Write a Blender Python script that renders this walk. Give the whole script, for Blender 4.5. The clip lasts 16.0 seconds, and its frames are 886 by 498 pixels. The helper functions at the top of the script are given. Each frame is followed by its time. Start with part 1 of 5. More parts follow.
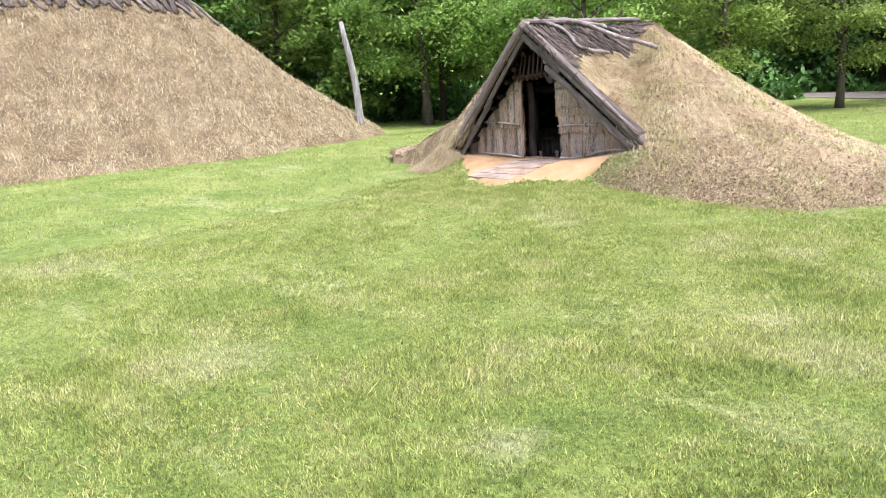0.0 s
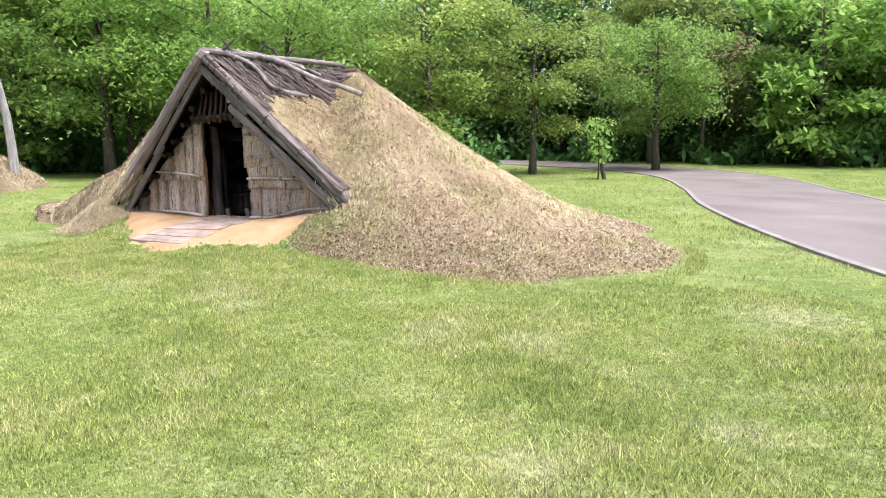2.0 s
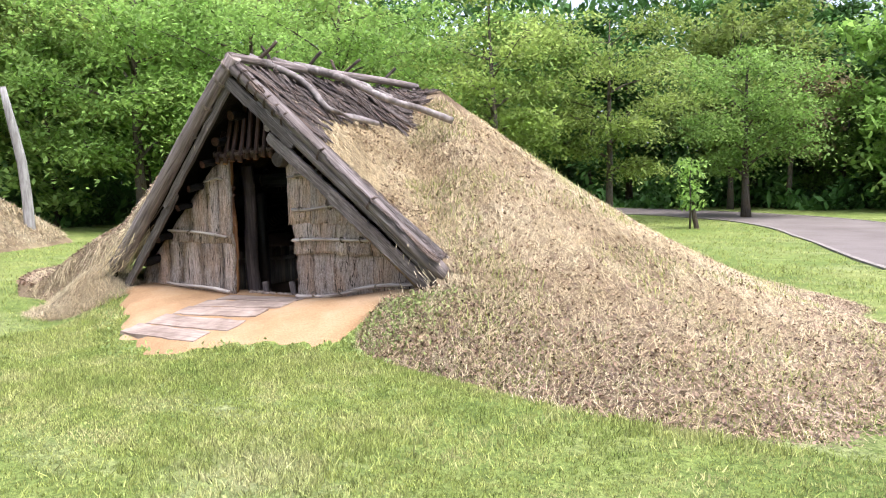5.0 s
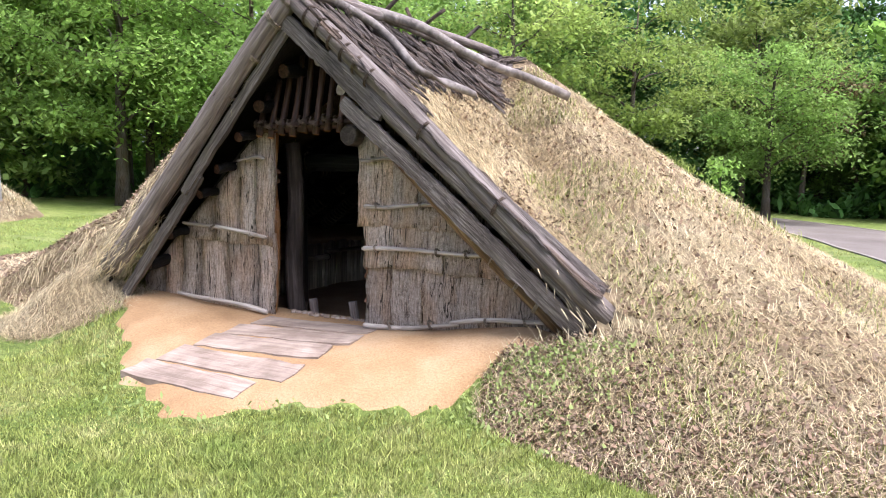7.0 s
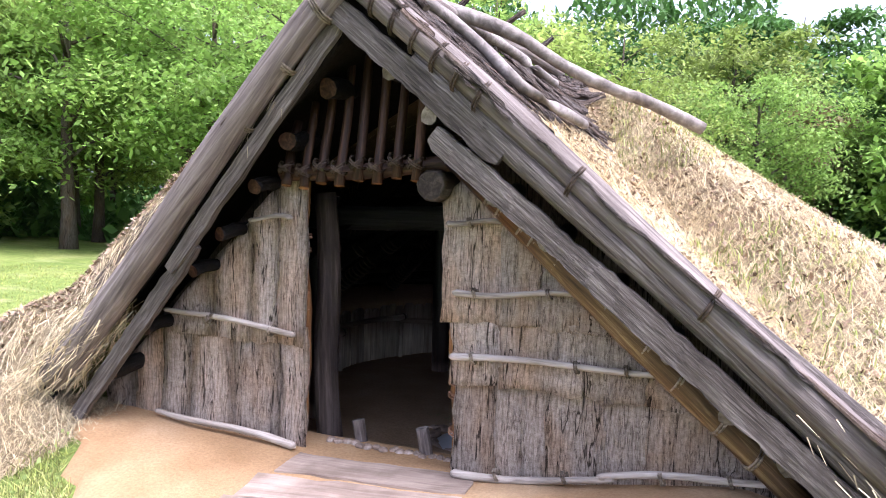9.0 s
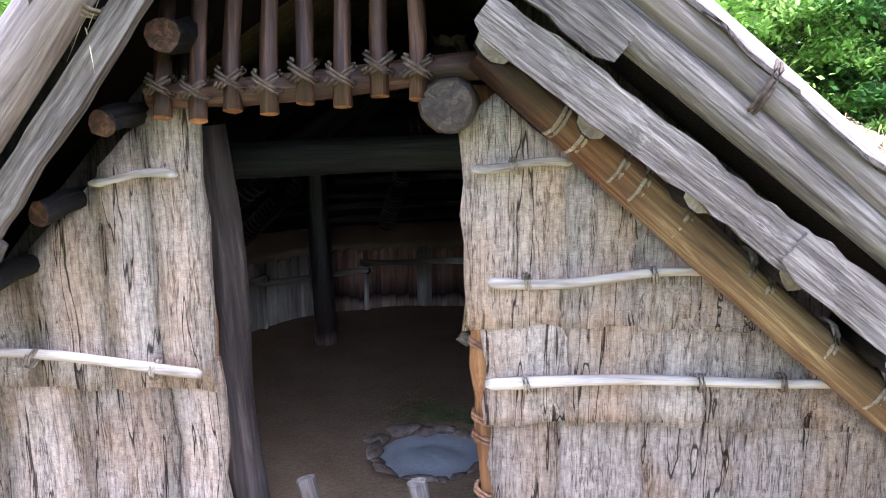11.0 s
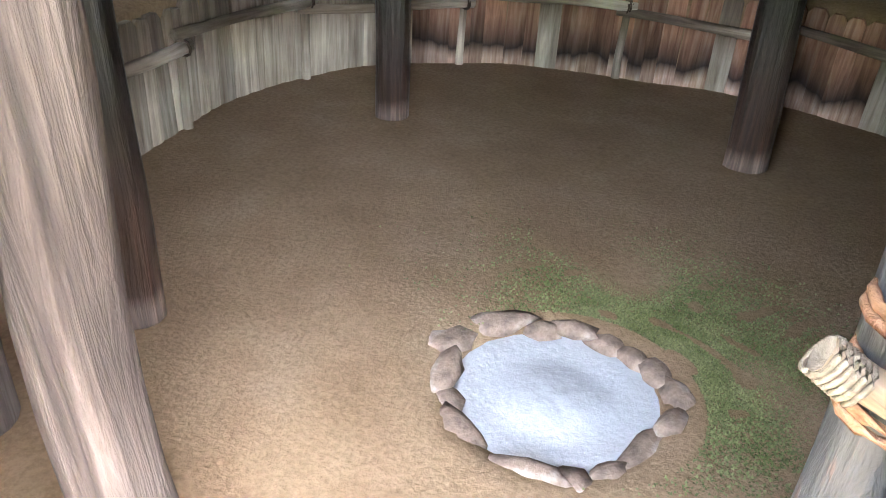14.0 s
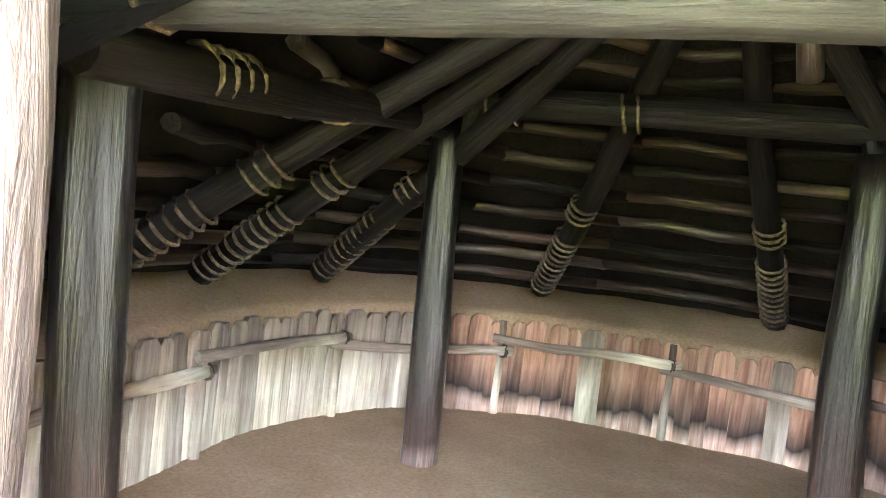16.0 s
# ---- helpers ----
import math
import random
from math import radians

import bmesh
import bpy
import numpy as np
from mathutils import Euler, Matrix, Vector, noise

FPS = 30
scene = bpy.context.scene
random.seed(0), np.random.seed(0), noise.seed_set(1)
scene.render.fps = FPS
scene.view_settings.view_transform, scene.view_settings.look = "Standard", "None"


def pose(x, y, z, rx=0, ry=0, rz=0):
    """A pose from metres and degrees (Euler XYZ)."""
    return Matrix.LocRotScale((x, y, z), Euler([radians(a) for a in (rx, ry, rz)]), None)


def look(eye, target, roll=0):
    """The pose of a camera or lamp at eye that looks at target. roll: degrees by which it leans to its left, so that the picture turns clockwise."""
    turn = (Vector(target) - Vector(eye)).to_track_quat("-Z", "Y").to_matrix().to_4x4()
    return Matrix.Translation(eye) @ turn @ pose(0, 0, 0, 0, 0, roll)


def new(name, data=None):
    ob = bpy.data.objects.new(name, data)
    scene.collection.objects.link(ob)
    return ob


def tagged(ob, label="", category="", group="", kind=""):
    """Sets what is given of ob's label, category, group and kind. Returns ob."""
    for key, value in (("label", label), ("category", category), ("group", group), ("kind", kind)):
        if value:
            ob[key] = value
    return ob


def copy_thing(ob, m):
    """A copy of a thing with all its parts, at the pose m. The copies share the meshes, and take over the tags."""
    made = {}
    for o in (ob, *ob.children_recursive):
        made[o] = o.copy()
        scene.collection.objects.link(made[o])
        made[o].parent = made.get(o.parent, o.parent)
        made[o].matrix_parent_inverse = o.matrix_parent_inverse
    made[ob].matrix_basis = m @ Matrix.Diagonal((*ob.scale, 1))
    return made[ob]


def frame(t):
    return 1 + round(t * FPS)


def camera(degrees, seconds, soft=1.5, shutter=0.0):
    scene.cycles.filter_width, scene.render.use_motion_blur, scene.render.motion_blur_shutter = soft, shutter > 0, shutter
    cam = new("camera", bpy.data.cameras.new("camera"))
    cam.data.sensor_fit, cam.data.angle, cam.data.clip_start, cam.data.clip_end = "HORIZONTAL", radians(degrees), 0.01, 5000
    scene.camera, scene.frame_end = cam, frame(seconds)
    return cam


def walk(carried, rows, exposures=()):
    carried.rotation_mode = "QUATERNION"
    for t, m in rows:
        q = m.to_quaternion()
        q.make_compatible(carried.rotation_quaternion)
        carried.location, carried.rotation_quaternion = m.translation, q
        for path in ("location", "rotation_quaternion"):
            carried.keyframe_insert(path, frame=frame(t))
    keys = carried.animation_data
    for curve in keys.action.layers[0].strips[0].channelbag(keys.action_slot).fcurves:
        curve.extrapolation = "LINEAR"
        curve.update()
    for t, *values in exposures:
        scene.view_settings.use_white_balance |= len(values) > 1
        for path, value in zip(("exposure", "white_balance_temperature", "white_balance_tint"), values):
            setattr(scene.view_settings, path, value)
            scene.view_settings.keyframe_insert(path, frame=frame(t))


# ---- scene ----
cam = camera(60.40, 16.0, 1.0)
PATH = [
    (0.0, 9.417, -11.606, 1.746, 46.17, -12.87, 3.31),
    (0.5, 9.100, -11.082, 1.625, 33.81, -11.17, 3.04),
    (1.0, 8.808, -10.524, 1.554, 28.90, -10.17, 2.17),
    (1.5, 8.458, -10.015, 1.508, 26.06, -9.90, 0.79),
    (2.0, 8.233, -9.490, 1.457, 25.19, -9.01, 0.17),
    (2.5, 7.905, -8.960, 1.449, 26.39, -8.21, 0.73),
    (3.0, 7.508, -8.438, 1.405, 28.67, -7.55, 1.79),
    (3.5, 7.109, -7.899, 1.349, 30.46, -6.49, 2.56),
    (4.0, 6.670, -7.439, 1.342, 30.62, -5.54, 2.74),
    (4.2, 6.476, -7.209, 1.358, 30.14, -5.27, 2.72),
    (6.3, 4.354, -5.545, 1.352, 26.12, -6.15, -1.48),
    (6.5, 4.094, -5.377, 1.356, 26.79, -6.33, -1.75),
    (7.0, 3.600, -5.062, 1.386, 26.59, -6.55, -2.16),
    (7.5, 3.087, -4.637, 1.413, 25.62, -6.49, -2.28),
    (8.0, 2.592, -4.324, 1.460, 24.54, -5.85, -2.39),
    (8.5, 2.214, -3.965, 1.465, 23.63, -4.74, -2.44),
    (8.7, 2.081, -3.819, 1.481, 23.41, -3.99, -2.37),
    (10.8, 0.626, -2.539, 1.563, 10.10, -8.77, 0.96),
    (11.0, 0.544, -2.354, 1.538, 6.29, -10.12, 0.75),
    (11.5, 0.409, -1.957, 1.500, 0.24, -11.92, -0.90),
    (12.0, 0.285, -1.584, 1.482, 1.13, -13.55, -3.05),
    (12.5, 0.250, -1.104, 1.446, 8.57, -18.31, -3.60),
    (13.0, 0.203, -0.735, 1.375, 14.97, -23.31, -3.12),
    (13.5, 0.120, -0.435, 1.292, 15.89, -28.41, -3.23),
    (14.0, 0.073, -0.300, 1.151, 14.37, -30.10, -3.60),
    (14.5, 0.056, -0.173, 0.957, 13.85, -26.51, -3.64),
    (15.0, 0.041, -0.125, 0.960, 14.70, -20.77, -4.58),
    (15.5, 0.012, -0.100, 0.996, 16.17, -13.54, -5.87),
    (16.0, -0.018, -0.053, 1.014, 17.36, -4.05, -6.92),
]
EXPOSURE = [(0.0, 1.35, 5900, 16), (6.3, 1.36, 5850, 17), (7.4, 1.36, 5800, 19), (8.5, 1.68, 5700, 23), (8.7, 1.74, 5700, 23), (10.8, 2.9, 5250, 19), (12.0, 3.4, 5250, 19), (12.5, 3.6, 5500, 15), (13.0, 4.0, 6300, 15), (13.5, 5.45, 6450, 13), (14.0, 6.0, 6450, 12), (14.5, 6.45, 6550, 13), (15.0, 6.85, 6500, 13), (16.0, 7.65, 6300, 13)]
walk(cam, [(t, pose(x, y, z, 90 + pitch, roll, yaw)) for t, x, y, z, yaw, pitch, roll in PATH], EXPOSURE)

# world and light: a bright, thinly overcast day
SUN_EL, SUN_AZ = 66.0, 103.0
world = bpy.data.worlds.new("world")
scene.world = world
world.use_nodes = True
wn = world.node_tree.nodes
sky = wn.new("ShaderNodeTexSky")
sky.sky_type, sky.sun_disc = "NISHITA", False
sky.sun_elevation, sky.sun_rotation = radians(SUN_EL), radians(SUN_AZ)
sky.air_density, sky.dust_density = 1.0, 4.0
wn["Background"].inputs[1].default_value = 0.165
veil = wn.new("ShaderNodeHueSaturation")
veil.inputs["Saturation"].default_value = 0.5
world.node_tree.links.new(sky.outputs[0], veil.inputs["Color"])
world.node_tree.links.new(veil.outputs[0], wn["Background"].inputs[0])
sun = new("sun", bpy.data.lights.new("sun", "SUN"))
sun.data.energy, sun.data.angle, sun.data.color = 2.15, radians(34), (1.0, 0.95, 0.87)
_a, _e = radians(SUN_AZ), radians(SUN_EL)
sun.matrix_world = look((math.sin(_a) * math.cos(_e) * 50, math.cos(_a) * math.cos(_e) * 50, math.sin(_e) * 50), (0, 0, 0))


# ---- materials ----
def material(name, rough=0.85, spec=0.3):
    m = bpy.data.materials.new(name)
    m.use_nodes = True
    b = m.node_tree.nodes["Principled BSDF"]
    b.inputs["Roughness"].default_value = rough
    b.inputs["Specular IOR Level"].default_value = spec
    return m, m.node_tree, b


def ramp(nt, fac, stops):
    r = nt.nodes.new("ShaderNodeValToRGB")
    el = r.color_ramp.elements
    while len(el) < len(stops):
        el.new(0.5)
    for e, (p, c) in zip(el, stops):
        e.position, e.color = p, (*c, 1)
    nt.links.new(fac, r.inputs[0])
    return r.outputs[0]


def coords(nt, scale, source="Object", jitter=0.0):
    tc = nt.nodes.new("ShaderNodeTexCoord")
    mp = nt.nodes.new("ShaderNodeMapping")
    mp.inputs["Scale"].default_value = scale
    nt.links.new(tc.outputs[source], mp.inputs[0])
    if jitter:
        oi = nt.nodes.new("ShaderNodeObjectInfo")
        mul = nt.nodes.new("ShaderNodeMath")
        mul.operation = "MULTIPLY"
        mul.inputs[1].default_value = jitter
        nt.links.new(oi.outputs["Random"], mul.inputs[0])
        nt.links.new(mul.outputs[0], mp.inputs["Location"])
    return mp.outputs[0]


def noise_tex(nt, vec, scale, detail=6.0, rough=0.6, distortion=0.0):
    n = nt.nodes.new("ShaderNodeTexNoise")
    n.inputs["Scale"].default_value, n.inputs["Detail"].default_value = scale, detail
    n.inputs["Roughness"].default_value, n.inputs["Distortion"].default_value = rough, distortion
    nt.links.new(vec, n.inputs["Vector"])
    return n.outputs["Fac"]


def mix(nt, fac, a, b, mode="MIX"):
    m = nt.nodes.new("ShaderNodeMix")
    m.data_type, m.blend_type = "RGBA", mode
    for sock, v in ((m.inputs[0], fac), (m.inputs[6], a), (m.inputs[7], b)):
        if isinstance(v, (int, float)):
            sock.default_value = v
        elif isinstance(v, tuple):
            sock.default_value = (*v, 1)
        else:
            nt.links.new(v, sock)
    return m.outputs[2]


def bump(nt, b, height, strength, dist):
    n = nt.nodes.new("ShaderNodeBump")
    n.inputs["Strength"].default_value, n.inputs["Distance"].default_value = strength, dist
    nt.links.new(height, n.inputs["Height"])
    nt.links.new(n.outputs[0], b.inputs["Normal"])


def tone(nt, col, lo, hi, per="Object"):
    """Brightness that differs from piece to piece."""
    if per == "Object":
        src = nt.nodes.new("ShaderNodeObjectInfo").outputs["Random"]
    else:
        src = nt.nodes.new("ShaderNodeNewGeometry").outputs["Random Per Island"]
    mr = nt.nodes.new("ShaderNodeMapRange")
    mr.inputs[3].default_value, mr.inputs[4].default_value = lo, hi
    nt.links.new(src, mr.inputs[0])
    cc = nt.nodes.new("ShaderNodeCombineColor")
    for k in range(3):
        nt.links.new(mr.outputs[0], cc.inputs[k])
    return mix(nt, 1.0, col, cc.outputs[0], "MULTIPLY")


def wood(name, dark, mid, light, rough=0.8, grain=(42, 42, 2.0), relief=0.7, spec=0.25, per=(0.75, 1.2), height_tint=None):
    """Weathered timber with the grain along the piece's own z."""
    m, nt, b = material(name, rough, spec)
    v = coords(nt, grain, jitter=40)
    fine = noise_tex(nt, v, 1.0, 8, 0.65, 0.6)
    v2 = coords(nt, (5, 5, 1.6), jitter=40)
    broad = noise_tex(nt, v2, 1.0, 4, 0.5)
    c = ramp(nt, fine, [(0.33, dark), (0.5, mid), (0.66, light)])
    c2 = mix(nt, 0.25, c, mid)
    spots = ramp(nt, broad, [(0.35, (0.55, 0.52, 0.5)), (0.6, (1, 1, 1))])
    c3 = mix(nt, 0.8, c2, spots, "MULTIPLY")
    # multiplies in three colours along the piece's z, with a wobbling edge
    if height_tint:
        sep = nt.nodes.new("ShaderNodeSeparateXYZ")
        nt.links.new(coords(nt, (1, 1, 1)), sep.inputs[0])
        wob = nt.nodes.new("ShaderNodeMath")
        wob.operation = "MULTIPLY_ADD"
        wob.inputs[1].default_value = height_tint[3]
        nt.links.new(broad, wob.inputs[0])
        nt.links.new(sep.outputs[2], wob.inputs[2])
        lo, mid_, hi = height_tint[:3]
        c3 = mix(nt, height_tint[4], c3, ramp(nt, wob.outputs[0], [(lo, height_tint[5]), (mid_, height_tint[6]), (hi, height_tint[7])]), "MULTIPLY")
    nt.links.new(tone(nt, c3, *per), b.inputs["Base Color"])
    bump(nt, b, fine, relief, 0.02)
    return m


M_LOG = wood("weathered grey log", (0.06, 0.048, 0.044), (0.19, 0.155, 0.14), (0.36, 0.31, 0.285))
M_PLANK = wood("rough split plank", (0.025, 0.02, 0.018), (0.13, 0.108, 0.096), (0.3, 0.262, 0.238), grain=(85, 85, 4.0), relief=1.0)
M_ROD = wood("bleached rod", (0.17, 0.14, 0.115), (0.4, 0.345, 0.3), (0.58, 0.52, 0.47), relief=0.3)
M_BRANCH = wood("weathered branch", (0.1, 0.085, 0.078), (0.22, 0.19, 0.175), (0.36, 0.32, 0.3), grain=(14, 14, 14), relief=0.5)
M_PALE = wood("bleached dead trunk", (0.16, 0.15, 0.14), (0.31, 0.295, 0.275), (0.46, 0.445, 0.42), grain=(20, 20, 1.6), relief=0.5)
M_BROWN = wood("brown pole", (0.07, 0.03, 0.014), (0.24, 0.11, 0.045), (0.44, 0.25, 0.11), relief=0.3, rough=0.55)
M_YELLOW = wood("yellowed pole", (0.03, 0.018, 0.011), (0.15, 0.09, 0.045), (0.38, 0.28, 0.15), relief=0.35, rough=0.5, height_tint=(0.3, 0.55, 0.8, 0.15, 1.0, (0.16, 0.11, 0.1), (0.6, 0.4, 0.3), (1, 1, 1)))
M_DARK = wood("timber dark with soot and painted shade", (0.002, 0.002, 0.002), (0.006, 0.005, 0.0047), (0.019, 0.015, 0.013), relief=0.6, rough=0.6, spec=0.2)
M_PURLIN = wood("smoke-browned purlin", (0.004, 0.003, 0.0025), (0.022, 0.012, 0.0085), (0.075, 0.04, 0.026), relief=0.5, rough=0.45, spec=0.4)
M_BEAM = wood("smoke-polished beam", (0.006, 0.0065, 0.006), (0.02, 0.021, 0.02), (0.055, 0.058, 0.054), relief=0.6, rough=0.65, spec=0.25, grain=(26, 26, 1.6))
M_STICK = wood("smoke-reddened stick", (0.01, 0.006, 0.005), (0.05, 0.024, 0.015), (0.15, 0.075, 0.045), relief=0.4, rough=0.55)
M_WORN = wood("worn brown post", (0.022, 0.018, 0.017), (0.066, 0.05, 0.044), (0.15, 0.118, 0.104), relief=1.0, rough=0.6, grain=(30, 30, 2.0))
M_SOOT = wood("sooted post", (0.015, 0.013, 0.012), (0.05, 0.038, 0.03), (0.14, 0.1, 0.075), relief=0.35, rough=0.42, spec=0.5)
M_POST = wood("black post, paler below", (0.003, 0.003, 0.003), (0.008, 0.0065, 0.006), (0.022, 0.018, 0.016), relief=0.6, rough=0.3, spec=0.55, height_tint=(0.16, 0.22, 0.85, 0.2, 1.0, (30, 28, 26), (5.2, 3.4, 2.6), (1, 1, 1)))
M_BOARD = wood("pit lining board", (0.19, 0.16, 0.13), (0.41, 0.365, 0.31), (0.58, 0.545, 0.48), grain=(30, 30, 2.0), relief=0.5, per=(0.75, 1.25), height_tint=(0.3, 0.47, 0.62, 0.2, 1.0, (1.3, 1.3, 1.25), (0.72, 0.66, 0.6), (0.5, 0.44, 0.4)))
M_BOARD_RED = wood("reddish pit board", (0.16, 0.075, 0.05), (0.38, 0.21, 0.14), (0.54, 0.37, 0.28), grain=(30, 30, 2.0), relief=0.5, per=(0.7, 1.25), height_tint=(0.15, 0.23, 0.42, 0.22, 1.0, (1.5, 1.9, 2.2), (0.12, 0.15, 0.2), (1, 1, 1)))
M_DECK = wood("pale trodden plank", (0.2, 0.15, 0.122), (0.32, 0.25, 0.205), (0.4, 0.325, 0.275), grain=(2, 30, 30), relief=0.4, per=(0.9, 1.08))
# the blue-grey middle tone paints the post's sheen into its colour
M_SHEEN = wood("charred post with painted blue-grey sheen and orange shreds", (0.018, 0.018, 0.021), (0.05, 0.053, 0.06), (0.3, 0.14, 0.07), relief=0.5, rough=0.4, spec=0.5, grain=(18, 18, 3))
M_TAN = wood("tan debarked rod", (0.1, 0.07, 0.045), (0.2, 0.145, 0.1), (0.3, 0.23, 0.165), relief=0.4)
M_ROPE_RED = wood("reddish bast rope", (0.12, 0.06, 0.035), (0.36, 0.19, 0.11), (0.5, 0.32, 0.22), grain=(60, 60, 60), relief=0.6)
M_END = wood("cut log end", (0.1, 0.08, 0.065), (0.22, 0.18, 0.15), (0.34, 0.29, 0.25), grain=(30, 30, 30), relief=0.4)
M_ROPE = wood("straw rope", (0.11, 0.09, 0.07), (0.25, 0.2, 0.155), (0.39, 0.335, 0.275), grain=(60, 60, 60), relief=0.6)
M_ROPE_SOOT = wood("sooted straw rope", (0.05, 0.04, 0.03), (0.15, 0.12, 0.09), (0.27, 0.225, 0.175), grain=(60, 60, 60), relief=0.6)
M_ROPE_DARK = wood("dark bast lashing", (0.03, 0.022, 0.02), (0.08, 0.055, 0.04), (0.15, 0.11, 0.08), grain=(60, 60, 60))


def make_bark(name, dark, mid, light):
    m, nt, b = material(name, 0.92, 0.15)
    v = coords(nt, (75, 75, 6.5), jitter=30)
    ridge = noise_tex(nt, v, 1.0, 10, 0.76, 0.7)
    v2 = coords(nt, (55, 55, 38), jitter=30)
    fleck = noise_tex(nt, v2, 1.0, 4, 0.6)
    v3 = coords(nt, (3.0, 3.0, 1.5), jitter=30)
    patch = noise_tex(nt, v3, 1.0, 4, 0.6)
    c = ramp(nt, ridge, [(0.3, dark), (0.41, mid), (0.56, light), (0.8, mid)])
    wrinkle = noise_tex(nt, coords(nt, (30, 30, 120), jitter=30), 1.0, 6, 0.7, 1.2)
    c = mix(nt, 0.4, c, ramp(nt, wrinkle, [(0.38, (0.45, 0.4, 0.37)), (0.5, (1, 1, 1)), (0.7, (1, 1, 1))]), "MULTIPLY")
    c = mix(nt, 0.55, c, ramp(nt, fleck, [(0.3, (0.4, 0.36, 0.33)), (0.62, (1, 1, 1))]), "MULTIPLY")
    v4 = coords(nt, (24, 24, 1.5), jitter=30)
    crack = noise_tex(nt, v4, 1.0, 4, 0.55, 0.1)
    c = mix(nt, 0.65, c, ramp(nt, crack, [(0.44, (1, 1, 1)), (0.45, (0.08, 0.06, 0.05)), (0.456, (0.08, 0.06, 0.05)), (0.466, (1, 1, 1))]), "MULTIPLY")
    split = noise_tex(nt, coords(nt, (13, 13, 0.8), jitter=50), 1.0, 3, 0.5, 0.15)
    c = mix(nt, 0.9, c, ramp(nt, split, [(0.395, (1, 1, 1)), (0.402, (0.05, 0.04, 0.035)), (0.41, (0.05, 0.04, 0.035)), (0.42, (1, 1, 1))]), "MULTIPLY")
    warm = mix(nt, ramp(nt, patch, [(0.46, (0, 0, 0)), (0.62, (1, 1, 1))]), c, mix(nt, 0.36, c, mix(nt, 1.0, c, (1.0, 0.66, 0.33), "MULTIPLY")))
    nt.links.new(tone(nt, warm, 0.72, 1.2), b.inputs["Base Color"])
    add = nt.nodes.new("ShaderNodeMath")
    add.operation = "ADD"
    both = nt.nodes.new("ShaderNodeMath")
    both.operation = "MULTIPLY_ADD"
    both.inputs[1].default_value = 0.4
    nt.links.new(wrinkle, both.inputs[0])
    nt.links.new(ridge, both.inputs[2])
    nt.links.new(both.outputs[0], add.inputs[0])
    half = nt.nodes.new("ShaderNodeMath")
    half.operation = "MULTIPLY"
    half.inputs[1].default_value = 0.35
    nt.links.new(fleck, half.inputs[0])
    nt.links.new(half.outputs[0], add.inputs[1])
    bump(nt, b, add.outputs[0], 1.0, 0.03)
    return m


M_BARK = make_bark("cedar bark sheet", (0.045, 0.033, 0.027), (0.36, 0.29, 0.245), (0.68, 0.575, 0.5))
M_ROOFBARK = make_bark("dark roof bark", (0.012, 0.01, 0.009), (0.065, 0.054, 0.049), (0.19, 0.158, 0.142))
# near-black bark: the roof's inner shade is put into this colour
M_LINING = make_bark("shade-darkened lining", (0.002, 0.0017, 0.0017), (0.007, 0.0055, 0.005), (0.02, 0.015, 0.012))
M_TRUNK = make_bark("tree trunk bark", (0.03, 0.025, 0.02), (0.09, 0.075, 0.06), (0.17, 0.15, 0.12))


def make_soil(name, stops, rough=0.95, big=1.3, fine=60, relief=0.4, grit=0.5):
    m, nt, b = material(name, rough, 0.2)
    v = coords(nt, (1, 1, 1))
    a = noise_tex(nt, v, big, 5, 0.55)
    c = noise_tex(nt, v, fine, 6, 0.7)
    col = ramp(nt, a, stops)
    col = mix(nt, grit, col, ramp(nt, c, [(0.3, (0.55, 0.52, 0.48)), (0.6, (1, 1, 1)), (0.8, (1.0, 0.98, 0.95))]), "MULTIPLY")
    nt.links.new(col, b.inputs["Base Color"])
    bump(nt, b, c, relief, 0.015)
    return m


M_SAND = make_soil("trodden sandy earth", [(0.25, (0.27, 0.16, 0.078)), (0.5, (0.385, 0.245, 0.13)), (0.75, (0.47, 0.33, 0.2))], big=1.8, grit=0.6, relief=0.7)
M_FLOOR = make_soil("trodden earth floor", [(0.3, (0.265, 0.18, 0.108)), (0.55, (0.325, 0.23, 0.145)), (0.75, (0.37, 0.275, 0.185))], big=2.6, fine=55, relief=0.6, grit=0.75)
M_ASH = make_soil("white ash", [(0.3, (0.4, 0.42, 0.44)), (0.7, (0.5, 0.52, 0.55))], fine=35, grit=0.15)
M_STONE = make_soil("hearth stone", [(0.3, (0.13, 0.1, 0.085)), (0.5, (0.3, 0.225, 0.175)), (0.72, (0.52, 0.46, 0.41))], big=9, fine=70)
M_ROAD = make_soil("worn asphalt", [(0.3, (0.135, 0.113, 0.1)), (0.6, (0.19, 0.162, 0.147)), (0.8, (0.235, 0.205, 0.187))], big=0.4, fine=90, grit=0.4)
M_KERB = make_soil("pale kerb", [(0.3, (0.2, 0.175, 0.155)), (0.7, (0.31, 0.28, 0.25))], big=3)
M_THATCH = make_soil("matted dry grass", [(0.28, (0.13, 0.09, 0.055)), (0.5, (0.24, 0.18, 0.11)), (0.72, (0.34, 0.27, 0.17))], big=1.1, fine=30, relief=1.0, grit=0.8)

DRY = [(6.87, -8.83, 0.35), (4.3, -9.26, 0.75), (7.71, -6.5, 0.6), (-0.16, -8.94, 0.9), (7.12, -6.03, 0.45), (7.98, -5.14, 0.4), (2.92, -3.51, 0.6), (8.16, -2.2, 0.8), (3.51, -3.87, 0.4), (5.53, -3.98, 0.5), (6.39, -3.87, 0.5)]


